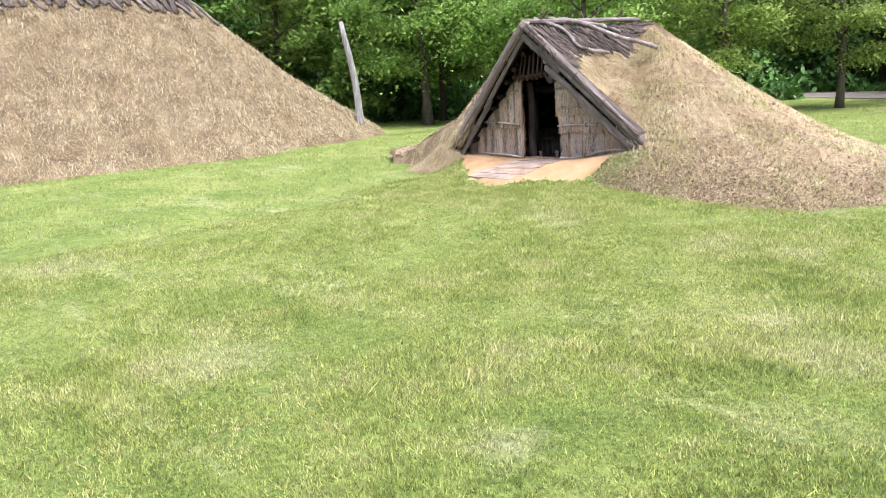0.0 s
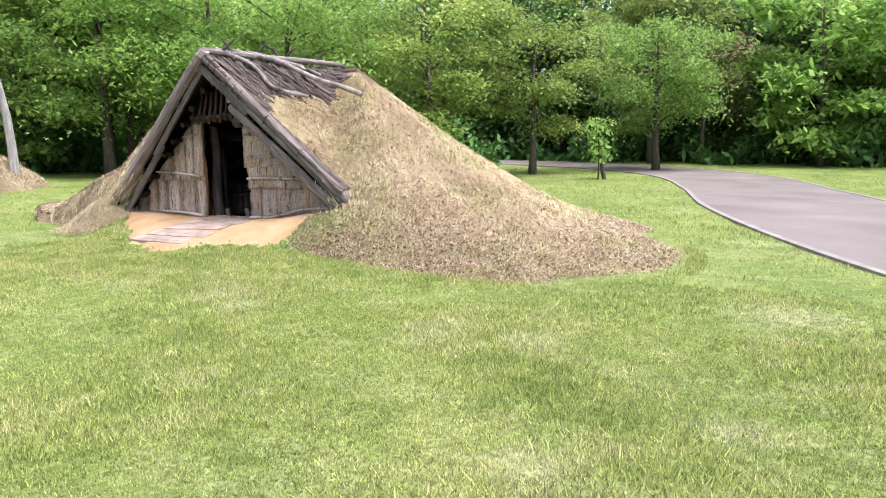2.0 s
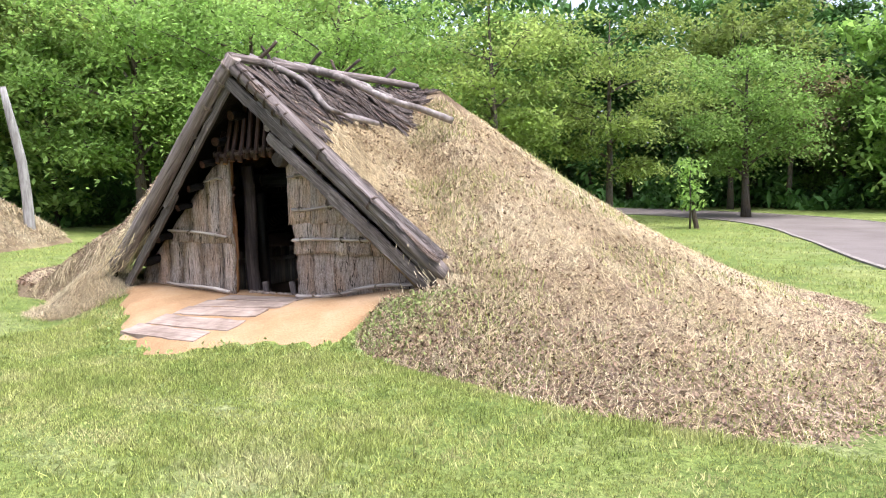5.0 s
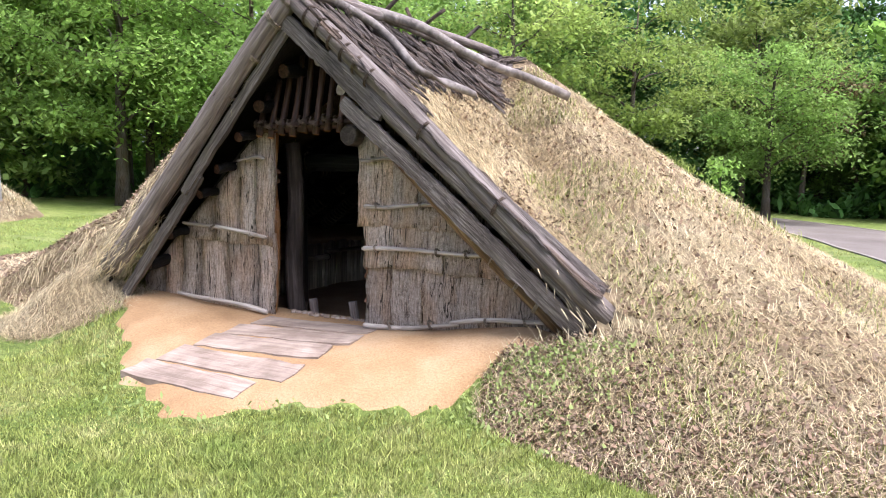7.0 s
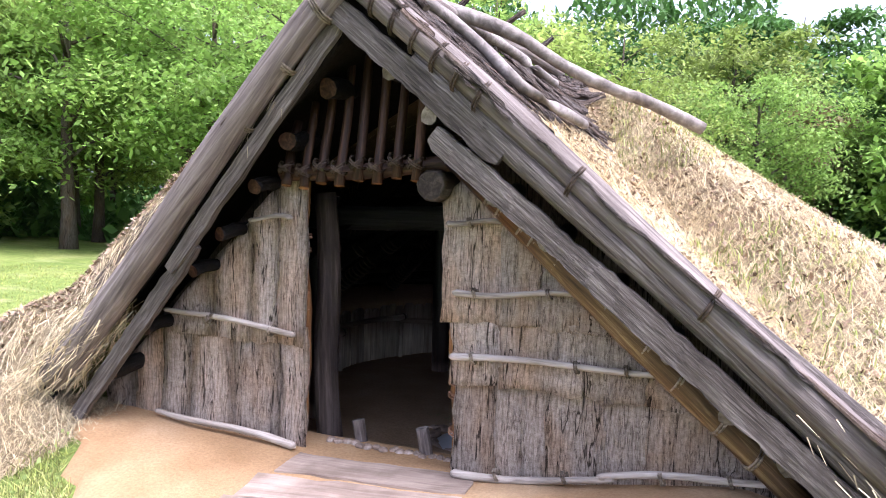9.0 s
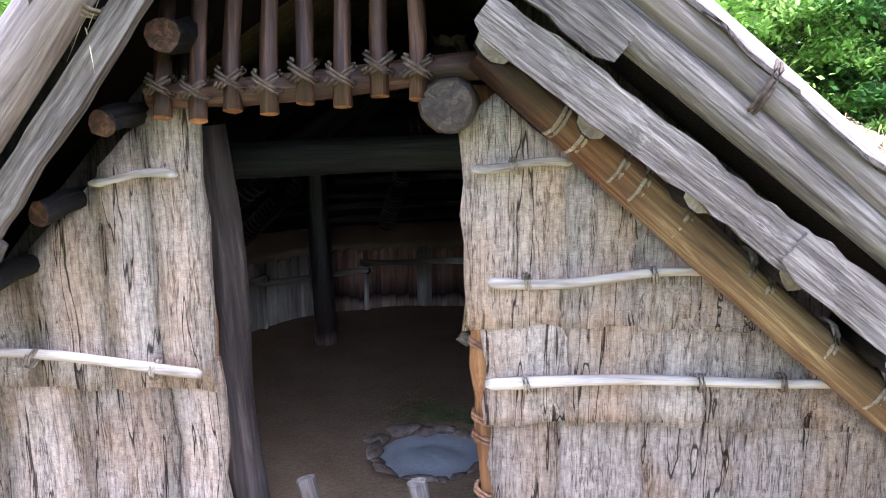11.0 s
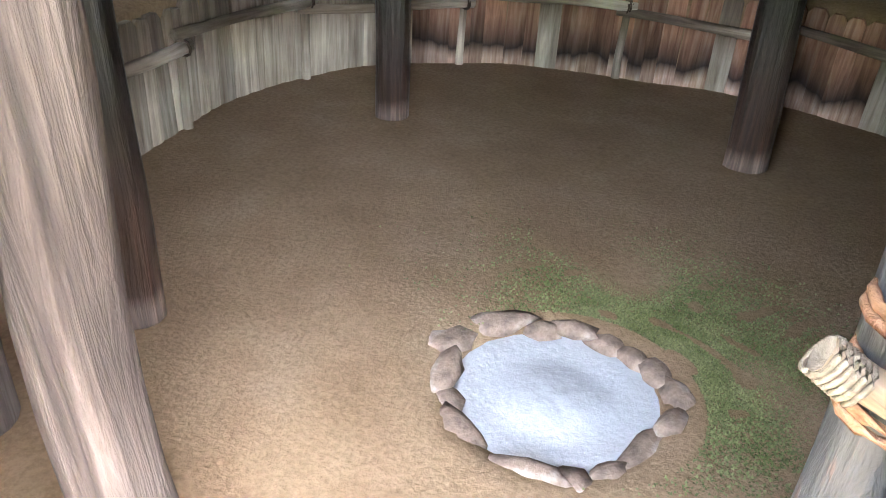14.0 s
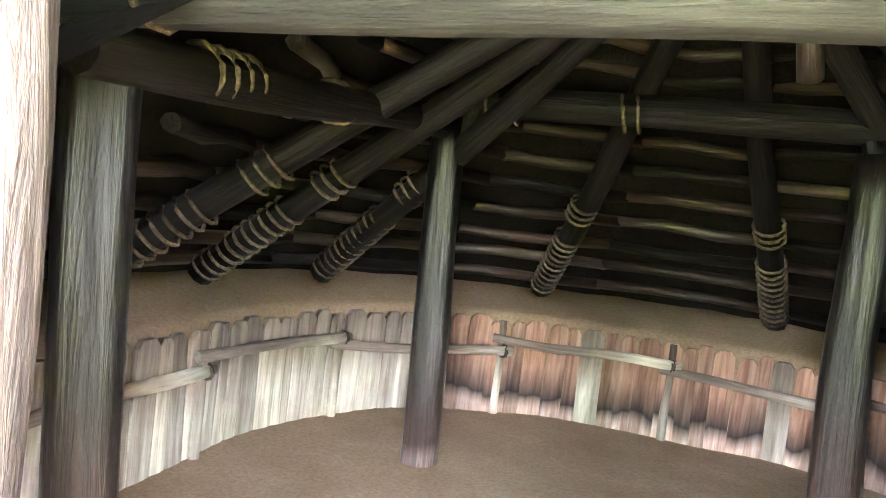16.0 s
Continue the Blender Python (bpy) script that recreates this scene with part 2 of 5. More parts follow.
def dry_spots(nt, col, pale):
    """Worn, half-dry spots in the lawn with ragged edges."""
    v = coords(nt, (1, 1, 1))
    ragged = noise_tex(nt, v, 5.0, 5, 0.7)
    out = col
    for x, y, r in DRY:
        d = nt.nodes.new("ShaderNodeVectorMath")
        d.operation = "DISTANCE"
        d.inputs[1].default_value = (x, y, -0.2)
        nt.links.new(v, d.inputs[0])
        edge = nt.nodes.new("ShaderNodeMath")
        edge.operation = "MULTIPLY_ADD"
        edge.inputs[1].default_value = r * 2.2
        nt.links.new(ragged, edge.inputs[0])
        nt.links.new(d.outputs["Value"], edge.inputs[2])
        mr = nt.nodes.new("ShaderNodeMapRange")
        for k, val in enumerate((r * 0.9, r * 2.0, 0.5, 0.0)):
            mr.inputs[k + 1].default_value = val
        nt.links.new(edge.outputs[0], mr.inputs[0])
        out = mix(nt, mr.outputs[0], out, pale)
    return out


M_LAWN, _nt, _b = material("mown lawn", 0.9, 0.2)
_v = coords(_nt, (1, 1, 1))
_vs = coords(_nt, (0.35, 1.3, 1))
_patch = noise_tex(_nt, _v, 0.55, 5, 0.6)
_streak = noise_tex(_nt, _vs, 1.2, 4, 0.6)
_fine = noise_tex(_nt, _v, 34, 6, 0.75)
_c = ramp(_nt, _patch, [(0.3, (0.15, 0.205, 0.045)), (0.52, (0.22, 0.27, 0.07)), (0.72, (0.33, 0.345, 0.12))])
_c = mix(_nt, ramp(_nt, _streak, [(0.55, (0, 0, 0)), (0.75, (0.7, 0.7, 0.7))]), _c, (0.46, 0.44, 0.24))
_mid = noise_tex(_nt, _v, 6.0, 5, 0.65)
_c = mix(_nt, 0.7, _c, ramp(_nt, _mid, [(0.35, (0.5, 0.55, 0.45)), (0.6, (1, 1, 1))]), "MULTIPLY")
_c = dry_spots(_nt, _c, (0.5, 0.46, 0.29))
_c = mix(_nt, 0.85, _c, ramp(_nt, _fine, [(0.36, (0.22, 0.26, 0.16)), (0.5, (0.75, 0.78, 0.7)), (0.62, (1.15, 1.15, 1.15))]), "MULTIPLY")
_nt.links.new(_c, _b.inputs["Base Color"])
bump(_nt, _b, _fine, 0.8, 0.03)


def make_blade(name, stops, trans=0.35, lo=0.7, hi=1.25, field=0.5, spots=False):
    """Leaves and blades: colour by patch and by piece, some light passing through."""
    m, nt, b = material(name, 0.6, 0.25)
    v = coords(nt, (1, 1, 1))
    a = noise_tex(nt, v, field, 5, 0.6)
    c = ramp(nt, a, stops)
    if spots:
        c = dry_spots(nt, c, (0.66, 0.6, 0.38))
    c = tone(nt, tone(nt, c, lo, hi, "Island"), 0.8, 1.15)
    nt.links.new(c, b.inputs["Base Color"])
    tr = nt.nodes.new("ShaderNodeBsdfTranslucent")
    nt.links.new(c, tr.inputs[0])
    mx = nt.nodes.new("ShaderNodeMixShader")
    mx.inputs[0].default_value = trans
    nt.links.new(b.outputs[0], mx.inputs[1])
    nt.links.new(tr.outputs[0], mx.inputs[2])
    nt.links.new(mx.outputs[0], nt.nodes["Material Output"].inputs[0])
    return m


M_GRASS = make_blade("grass blade", [(0.3, (0.23, 0.3, 0.07)), (0.5, (0.38, 0.42, 0.12)), (0.7, (0.54, 0.52, 0.23))], 0.3, 0.3, 1.3, 2.4, True)
M_STRAW = make_blade("dry straw", [(0.3, (0.5, 0.385, 0.215)), (0.5, (0.645, 0.525, 0.32)), (0.72, (0.75, 0.645, 0.43))], 0.15, 0.25, 1.3, 1.3)
M_LITTER = make_blade("dead leaf", [(0.3, (0.15, 0.09, 0.058)), (0.55, (0.27, 0.18, 0.12)), (0.75, (0.43, 0.335, 0.245))], 0.1, 0.45, 1.5, 2.0)
M_LEAF = make_blade("fresh green leaf", [(0.3, (0.18, 0.31, 0.06)), (0.55, (0.31, 0.47, 0.11)), (0.75, (0.47, 0.61, 0.19))], 0.5, 0.55, 1.35, 0.35)
M_LEAF2 = make_blade("yellow green leaf", [(0.3, (0.16, 0.24, 0.05)), (0.55, (0.28, 0.36, 0.085)), (0.75, (0.4, 0.47, 0.15))], 0.5, 0.55, 1.35, 0.35)
M_LEAF3 = make_blade("deep green leaf", [(0.3, (0.06, 0.14, 0.035)), (0.55, (0.1, 0.21, 0.05)), (0.75, (0.16, 0.29, 0.07))], 0.3, 0.55, 1.3, 0.35)
M_BUD = make_blade("brownish young leaf", [(0.3, (0.16, 0.11, 0.05)), (0.6, (0.28, 0.22, 0.11))], 0.3, 0.6, 1.3, 0.4)
M_CLOVER = make_blade("weed leaf", [(0.3, (0.17, 0.25, 0.06)), (0.7, (0.36, 0.42, 0.15))], 0.3)
M_MOSS = make_blade("moss", [(0.3, (0.12, 0.145, 0.05)), (0.7, (0.26, 0.28, 0.125))], 0.2, 0.6, 1.2, 9)


# ---- mesh helpers ----
rng = np.random.default_rng(7)


def mesh_of(name, verts, faces, mat, smooth=True):
    me = bpy.data.meshes.new(name)
    me.from_pydata([tuple(map(float, p)) for p in verts], [], faces)
    me.update()
    if smooth:
        me.polygons.foreach_set("use_smooth", [True] * len(me.polygons))
    me.materials.append(mat)
    return me


def put(name, me, parent=None, at=None, label="", category="", group="", kind=""):
    ob = new(name, me)
    if parent is not None:
        ob.parent = parent
    if at is not None:
        ob.matrix_basis = at
    return tagged(ob, label, category, group, kind)


def cards(name, corner, mat):
    """One mesh out of many small polygons; corner has the shape (pieces, corners, 3)."""
    n, k, _ = corner.shape
    me = bpy.data.meshes.new(name)
    me.vertices.add(n * k)
    me.vertices.foreach_set("co", corner.reshape(-1).astype(np.float32))
    me.loops.add(n * k)
    me.loops.foreach_set("vertex_index", np.arange(n * k, dtype=np.int32))
    me.polygons.add(n)
    me.polygons.foreach_set("loop_start", np.arange(0, n * k, k, dtype=np.int32))
    me.update(calc_edges=True)
    me.materials.append(mat)
    return me


def tube(path, radii, sides=10, rough=0.0, seed=0, flat=1.0):
    """A log along path, with rough skin and closed ends."""
    r = random.Random(seed)
    pts = [Vector(p) for p in path]
    verts, faces = [], []
    ph = [r.uniform(0, 6.28) for _ in range(4)]
    for i, p in enumerate(pts):
        d = (pts[min(i + 1, len(pts) - 1)] - pts[max(i - 1, 0)]).normalized()
        ref = Vector((0, 1, 0)) if abs(d.y) < 0.9 else Vector((1, 0, 0))
        u = d.cross(ref).normalized()
        w = d.cross(u)
        for k in range(sides):
            a = 6.2832 * k / sides
            q = 1 + rough * (math.sin(2 * a + ph[0] + 0.4 * i) * 0.5 + math.sin(3 * a + ph[1]) * 0.5 + r.uniform(-0.6, 0.6))
            verts.append(p + (u * math.cos(a) + w * math.sin(a) * flat) * radii[i] * q)
    n = len(pts)
    for i in range(n - 1):
        for k in range(sides):
            a, b = i * sides + k, i * sides + (k + 1) % sides
            faces.append((a, b, b + sides, a + sides))
    faces.append(tuple(range(sides - 1, -1, -1)))
    faces.append(tuple((n - 1) * sides + k for k in range(sides)))
    return verts, faces


def log(name, a, b, r0, r1, mat, parent=None, bend=0.03, rough=0.06, seed=1, label="", sides=10, steps=9, flat=1.0, knots=0.0, cap=None, taper=1.0):
    """A log from a to b; its own z runs along it, so that the grain does too."""
    a, b = Vector(a), Vector(b)
    n = (b - a).length
    rr = random.Random(seed)
    p1, p2, f1, f2 = rr.uniform(0, 6.28), rr.uniform(0, 6.28), rr.uniform(2, 5), rr.uniform(2, 5)
    path, rad = [], []
    for i in range(steps):
        s = i / (steps - 1)
        env = math.sin(math.pi * s)
        path.append((bend * env * math.sin(f1 * s + p1), bend * env * math.sin(f2 * s + p2), s * n))
        rad.append((r0 + (r1 - r0) * s) * (1 + knots * rr.uniform(-1, 1)))
    if taper < 1:
        path = [path[0], (path[0][0], path[0][1], 0.02)] + path[1:-1] + [(path[-1][0], path[-1][1], n - 0.02), path[-1]]
        rad = [rad[0] * taper, rad[0]] + rad[1:-1] + [rad[-1], rad[-1] * taper]
    v, f = tube(path, rad, sides, rough, seed, flat)
    me = mesh_of(name, v, f, mat)
    me.polygons[-1].use_smooth = me.polygons[-2].use_smooth = False
    me.materials.append(cap or M_END)
    me.polygons[-1].material_index = me.polygons[-2].material_index = 1
    m = Matrix.Translation(a) @ (b - a).to_track_quat("Z", "Y").to_matrix().to_4x4()
    return put(name, me, parent, m, label)


def ring(name, centre, axis, radius, mat, parent, turns=2, thick=0.006, seed=0, flat=1.0):
    """A lashing of a few turns round a pole, in the parent's own space."""
    rr = random.Random(seed)
    axis = Vector(axis).normalized()
    u = axis.orthogonal().normalized()
    w = axis.cross(u)
    path = []
    steps = 12 * turns
    for i in range(steps + 1):
        t = i / steps
        a = 6.2832 * turns * t
        off = (t - 0.5) * turns * thick * 2.2 + rr.uniform(-0.2, 0.2) * thick
        path.append(Vector(centre) + (u * math.cos(a) + w * math.sin(a) * flat) * (radius + thick * 0.4) + axis * off)
    v, f = tube(path, [thick] * len(path), 5, 0.12, seed)
    return put(name, mesh_of(name, v, f, mat), parent)


def smooth01(x):
    x = np.clip(x, 0, 1)
    return x * x * (3 - 2 * x)


def vnoise(x, y, s, amp, seed=0):
    """Soft rolling unevenness."""
    return amp * (np.sin(x * s + seed) * np.cos(y * s * 0.9 + seed * 1.7) + 0.5 * np.sin(x * s * 2.3 + 1.3 + seed) * np.cos(y * s * 2.1 + 0.4))


# ---- the lie of the land ----
HUT = (0.45, 3.3)
FOOT = [(-180, 6.4), (-163, 6.6), (-144, 5.7), (-136, 5.2), (-125, 4.8), (-118, 4.3), (-90, 3.95), (-75, 4.3), (-64, 5.15), (-57, 5.8),
        (-48, 6.85), (-43, 7.55), (-34, 7.6), (-28, 7.4), (-14, 6.5), (0, 5.6), (30, 5.3), (60, 4.9), (90, 6.2), (180, 6.4)]
HUT_TOP, GROUND = 2.58, -0.22
RIDGE = 2.52
FRONT = -0.42


def lawn_height(x, y):
    return GROUND - 0.024 * np.clip(y, 0, 20) + 0 * x


def sill(x):
    return np.interp(x, [-2.4, -1.5, -0.5, 0.5, 1.2, 2.2, 3.0], [0.1, 0.05, 0.0, 0.02, 0.1, 0.27, 0.25])


def land(x, y):
    g = lawn_height(x, y)
    reach = np.interp(x, [-2.2, -1.0, 0.8, 1.7], [0.9, 1.7, 1.8, 0.8])
    s = smooth01((y + 0.25 + reach) / reach) * smooth01((2.7 - np.abs(x)) / 0.9) * smooth01((1.6 - y) / 0.9)
    return g + (sill(x) - g) * s


def hut_u(x, y):
    dx, dy = x - HUT[0], y - HUT[1]
    ang = np.degrees(np.arctan2(dy, dx))
    return np.hypot(dx, dy) / np.interp(ang, [a for a, _ in FOOT], [r for _, r in FOOT])


def cone(x, y):
    """The round mound: steep under the ridge, flaring to a flat skirt."""
    u = hut_u(x, y)
    c = np.clip(u, 0, 1)
    deg = np.degrees(np.arctan2(y - HUT[1], x - HUT[0]))
    q = 0.6 * smooth01((deg + 62) / 26) * smooth01((150 - deg) / 50) + 0.12
    drop = (1 - q) * c ** (1.25 - 0.3 * smooth01((deg + 55) / 20)) + q * np.sin(c * np.pi / 2)
    return HUT_TOP - (HUT_TOP - lawn_height(x, y) + 0.02) * drop - 1.2 * np.clip(u - 1, 0, 1) + vnoise(x, y, 1.9, 0.02, 3)


def gable(x, y):
    """The straight slopes behind the gable; the thatch swells out behind the front on the west side."""
    d = np.abs(x)
    swell = smooth01((y + 0.4) / 0.4)
    west = (1 - swell) * 1.06 * d + swell * np.interp(d, [0, 0.5, 1.2, 1.65, 2.0, 2.3, 2.9, 4.2], [0, 0.3, 0.75, 1.14, 1.45, 1.7, 1.92, 2.6])
    fall = np.where(x > 0, 0.83 * d, west)
    return RIDGE - fall - 0.8 * np.clip(y - 3.3, 0, 9) - np.where(y < FRONT, 20.0, 0.0)


def bark_reach(y):
    """How far the ridge bark comes down the slope."""
    return np.interp(y, [-0.42, -0.2, 0.1, 0.3, 1.4, 1.8, 2.2, 3.3], [0.95, 0.9, 0.74, 0.62, 0.64, 0.8, 0.6, 0.3])


def hut_height(x, y):
    a, b = cone(x, y), gable(x, y)
    return 0.5 * (a + b + np.sqrt((a - b) ** 2 + 0.035)) - 0.03


HUT2, HUT2_TOP = (-19.14, -2.7), 5.49


def mound2_u(x, y):
    """0 along the ridge of the larger mound, 1 at its foot."""
    d = np.hypot(x - HUT2[0], y - np.clip(y, -8.0, 1.78))
    return d / np.interp(y, [-8, -3, 0, 1.78, 5.18, 8.18], [8.2, 8.7, 9.3, 7.6, 7.2, 7.6])


def mound2(x, y):
    u = mound2_u(x, y)
    return HUT2_TOP - (HUT2_TOP - GROUND + 0.05) * (u + 0.02 * np.sin(np.clip(u, 0, 1) * np.pi)) + vnoise(x, y, 1.1, 0.05, 9)


# ---- ground, road ----
def spread(fine0, fine1, step, far):
    mid = np.arange(fine0, fine1 + 1e-6, step)
    k = np.geomspace(step * 1.5, far, 34)
    return np.concatenate([fine0 - k[::-1], mid, fine1 + k])


gx, gy = spread(-6.9, 9.0, 0.13, 600), spread(-3.2, 10.2, 0.13, 600)
GX, GY = np.meshgrid(gx, gy)
GZ = land(GX, GY) + vnoise(GX, GY, 1.3, 0.012, 5) * (np.hypot(GX, GY) < 40)
under = ((hut_u(GX, GY) < 0.86) & ((GY > 0.34) | (np.abs(GX) > 2.3))) | (mound2_u(GX, GY) < 0.8)
GZ = np.where(under, -1.2, GZ)
nx, ny = len(gx), len(gy)
quads = [(j * nx + i, j * nx + i + 1, (j + 1) * nx + i + 1, (j + 1) * nx + i) for j in range(ny - 1) for i in range(nx - 1)]
put("ground", mesh_of("ground", np.stack([GX, GY, GZ], -1).reshape(-1, 3), quads, M_LAWN), label="mown green lawn with pale dry streaks and bare spots", category="lawn", kind="structure")

ROAD = [(19.0, -16.0), (15.6, -8.5), (12.9, -2.0), (11.2, 2.1), (9.9, 5.9), (8.45, 11.2), (7.0, 18.6), (5.2, 25.0), (2.0, 30.2), (-3.5, 34.2), (-11.0, 36.6), (-24.0, 38.0)]
ROAD_HALF = 2.45


def spline(pts, n):
    t = np.linspace(0, len(pts) - 1, n)
    p = np.array([pts[0], *pts, pts[-1]], float)
    out = []
    for a in t:
        i = min(int(a), len(pts) - 2)
        f = a - i
        p0, p1, p2, p3 = p[i], p[i + 1], p[i + 2], p[min(i + 3, len(p) - 1)]
        out.append(0.5 * ((2 * p1) + (p2 - p0) * f + (2 * p0 - 5 * p1 + 4 * p2 - p3) * f * f + (3 * p1 - p0 - 3 * p2 + p3) * f ** 3))
    return np.array(out)


road_line = spline(ROAD, 90)
d = np.gradient(road_line, axis=0)
side = np.stack([-d[:, 1], d[:, 0]], 1) / np.linalg.norm(d, axis=1)[:, None]


def ribbon(name, lo, hi, top, depth, mat, cols=5):
    verts, faces = [], []
    offs = list(np.linspace(lo, hi, cols))
    for c, n in zip(road_line, side):
        row = [(lo, -depth)] + [(o, top) for o in offs] + [(hi, -depth)]
        for o, z in row:
            p = c + n * o
            verts.append((p[0], p[1], float(lawn_height(p[0], p[1])) + z))
    k = cols + 2
    for i in range(len(road_line) - 1):
        for j in range(k - 1):
            faces.append((i * k + j, i * k + j + 1, (i + 1) * k + j + 1, (i + 1) * k + j))
    return mesh_of(name, verts, faces, mat, False)


put("road", ribbon("road", -ROAD_HALF, ROAD_HALF, 0.025, 0.2, M_ROAD, 7), label="worn pinkish grey asphalt lane curving past the lawn", category="road", kind="structure")
kerb = put("kerb", ribbon("kerb", ROAD_HALF + 0.01, ROAD_HALF + 0.14, 0.045, 0.2, M_KERB, 2), label="narrow pale concrete edging along the asphalt lane", category="kerb", kind="structure")
put("kerb", ribbon("kerb", -ROAD_HALF - 0.14, -ROAD_HALF - 0.01, 0.04, 0.2, M_KERB, 2), label="narrow pale concrete edging on the far side of the lane", category="kerb", kind="structure")


def on_road(x, y, extra=0.2):
    best = np.full(np.shape(x), 1e9)
    for c in road_line[::2]:
        best = np.minimum(best, np.hypot(x - c[0], y - c[1]))
    return best < ROAD_HALF + extra


# sandy apron in front of the door
APRON = [(-2.15, 0.12), (-2.0, -0.3), (-1.6, -0.62), (-1.15, -1.02), (-0.72, -1.38), (-0.2, -1.66), (0.2, -1.76), (0.58, -1.56), (0.98, -1.28), (1.4, -1.18), (1.62, -0.85), (1.85, -0.5), (2.3, -0.28), (2.3, 0.12)]
ap = spline(APRON, 70)
ap_smooth = ap.copy()
ap[:, 1] -= 0.05 * (np.sin(np.arange(70) * 1.7) + np.sin(np.arange(70) * 0.63)) * (np.abs(np.arange(70) - 34.5) < 28)
verts, faces = [], []
for i, p in enumerate(ap):
    q = np.array([ap_smooth[i][0] * 0.98, 0.3])
    for k in range(13):
        s = k / 12
        x, y = p * (1 - s) + q * s
        verts.append((x, y, float(land(x, y)) + (0.034 if k else -0.02) + float(vnoise(x, y, 6.0, 0.006, 2))))
for i in range(69):
    for k in range(12):
        a = i * 13 + k
        faces.append((a, a + 1, a + 14, a + 13))
put("sand_apron", mesh_of("sand_apron", verts, faces, M_SAND), label="bare trodden ochre sand before the hut door", category="bare earth", kind="structure")


def in_apron(x, y):
    inside = np.zeros(np.shape(x), bool)
    px, py = ap[:, 0], ap[:, 1]
    j = len(ap) - 1
    for i in range(len(ap)):
        cross = ((py[i] > y) != (py[j] > y)) & (x < (px[j] - px[i]) * (y - py[i]) / (py[j] - py[i] + 1e-12) + px[i])
        inside ^= cross
        j = i
    return inside


# ---- the pit house ----
hut = new("pit_house")
tagged(hut, "earth-covered pit house with bark-clad gable and open doorway", "hut")


def part(name, verts, faces, mat, parent, label="", smooth=True):
    return put(name, mesh_of(name, verts, faces, mat, smooth), parent, None, label)


# grassed roof mound: one skin out of the round mound and the gable that breaks through it
na, nr = 300, 90
verts, faces = [], []
for i in range(na):
    a = -math.pi + 2 * math.pi * i / na
    R = float(np.interp(math.degrees(a), [q for q, _ in FOOT], [r for _, r in FOOT]))
    for k in range(nr + 1):
        r = R * 1.03 * (k / nr) ** 0.9
        x, y = HUT[0] + r * math.cos(a), HUT[1] + r * math.sin(a)
        verts.append((x, y, float(hut_height(x, y)) + 0.012 * math.sin(i * 2.1 + k * 1.3)))
for i in range(na):
    for k in range(nr):
        q = (i * (nr + 1) + k, i * (nr + 1) + k + 1, ((i + 1) % na) * (nr + 1) + k + 1, ((i + 1) % na) * (nr + 1) + k)
        c = np.mean([verts[j] for j in q], axis=0)
        cut = min(verts[j][1] for j in q) < FRONT <= max(verts[j][1] for j in q)
        hidden = (-2.1 < c[0] < 2.45) and (cut or (c[1] < FRONT and bool(in_apron(c[0], c[1]))))
        if not hidden:
            faces.append(q)
part("earth_roof", verts, faces, M_THATCH, hut, "dry grass matted over the earth roof")

for sgn, reach in ((1, 2.62), (-1, 2.3)):
    verts, faces = [], []
    ny_, ns = 20, 26
    for layer in (0.0, -0.16):
        for j in range(ny_ + 1):
            y = FRONT + 0.06 + (0.95 - FRONT) * j / ny_
            for k in range(ns + 1):
                x = sgn * reach * k / ns
                z = float(gable(x, y)) - 0.03 + layer + (0.012 * math.sin(j * 1.9 + k * 2.3) if layer == 0 else 0)
                verts.append((x, y, z))
    n1 = (ny_ + 1) * (ns + 1)
    for L in (0, n1):
        for j in range(ny_):
            for k in range(ns):
                a = L + j * (ns + 1) + k
                faces.append((a, a + 1, a + ns + 2, a + ns + 1))
    for k in range(ns):
        faces.append((k, k + 1, n1 + k + 1, n1 + k))
    for j in range(ny_):
        a = j * (ns + 1) + ns
        faces.append((a, a + ns + 1, n1 + a + ns + 1, n1 + a))
    slab = part("gable_roof", verts, faces, M_THATCH, hut, "bark-lined edge of the gable slope, underside darkened for shade")
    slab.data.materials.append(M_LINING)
    # underside and edges take the near-black colour as the overhang's shade
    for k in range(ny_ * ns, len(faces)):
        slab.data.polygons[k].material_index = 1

# bark over the ridge and along the gable edge
rb = random.Random(5)


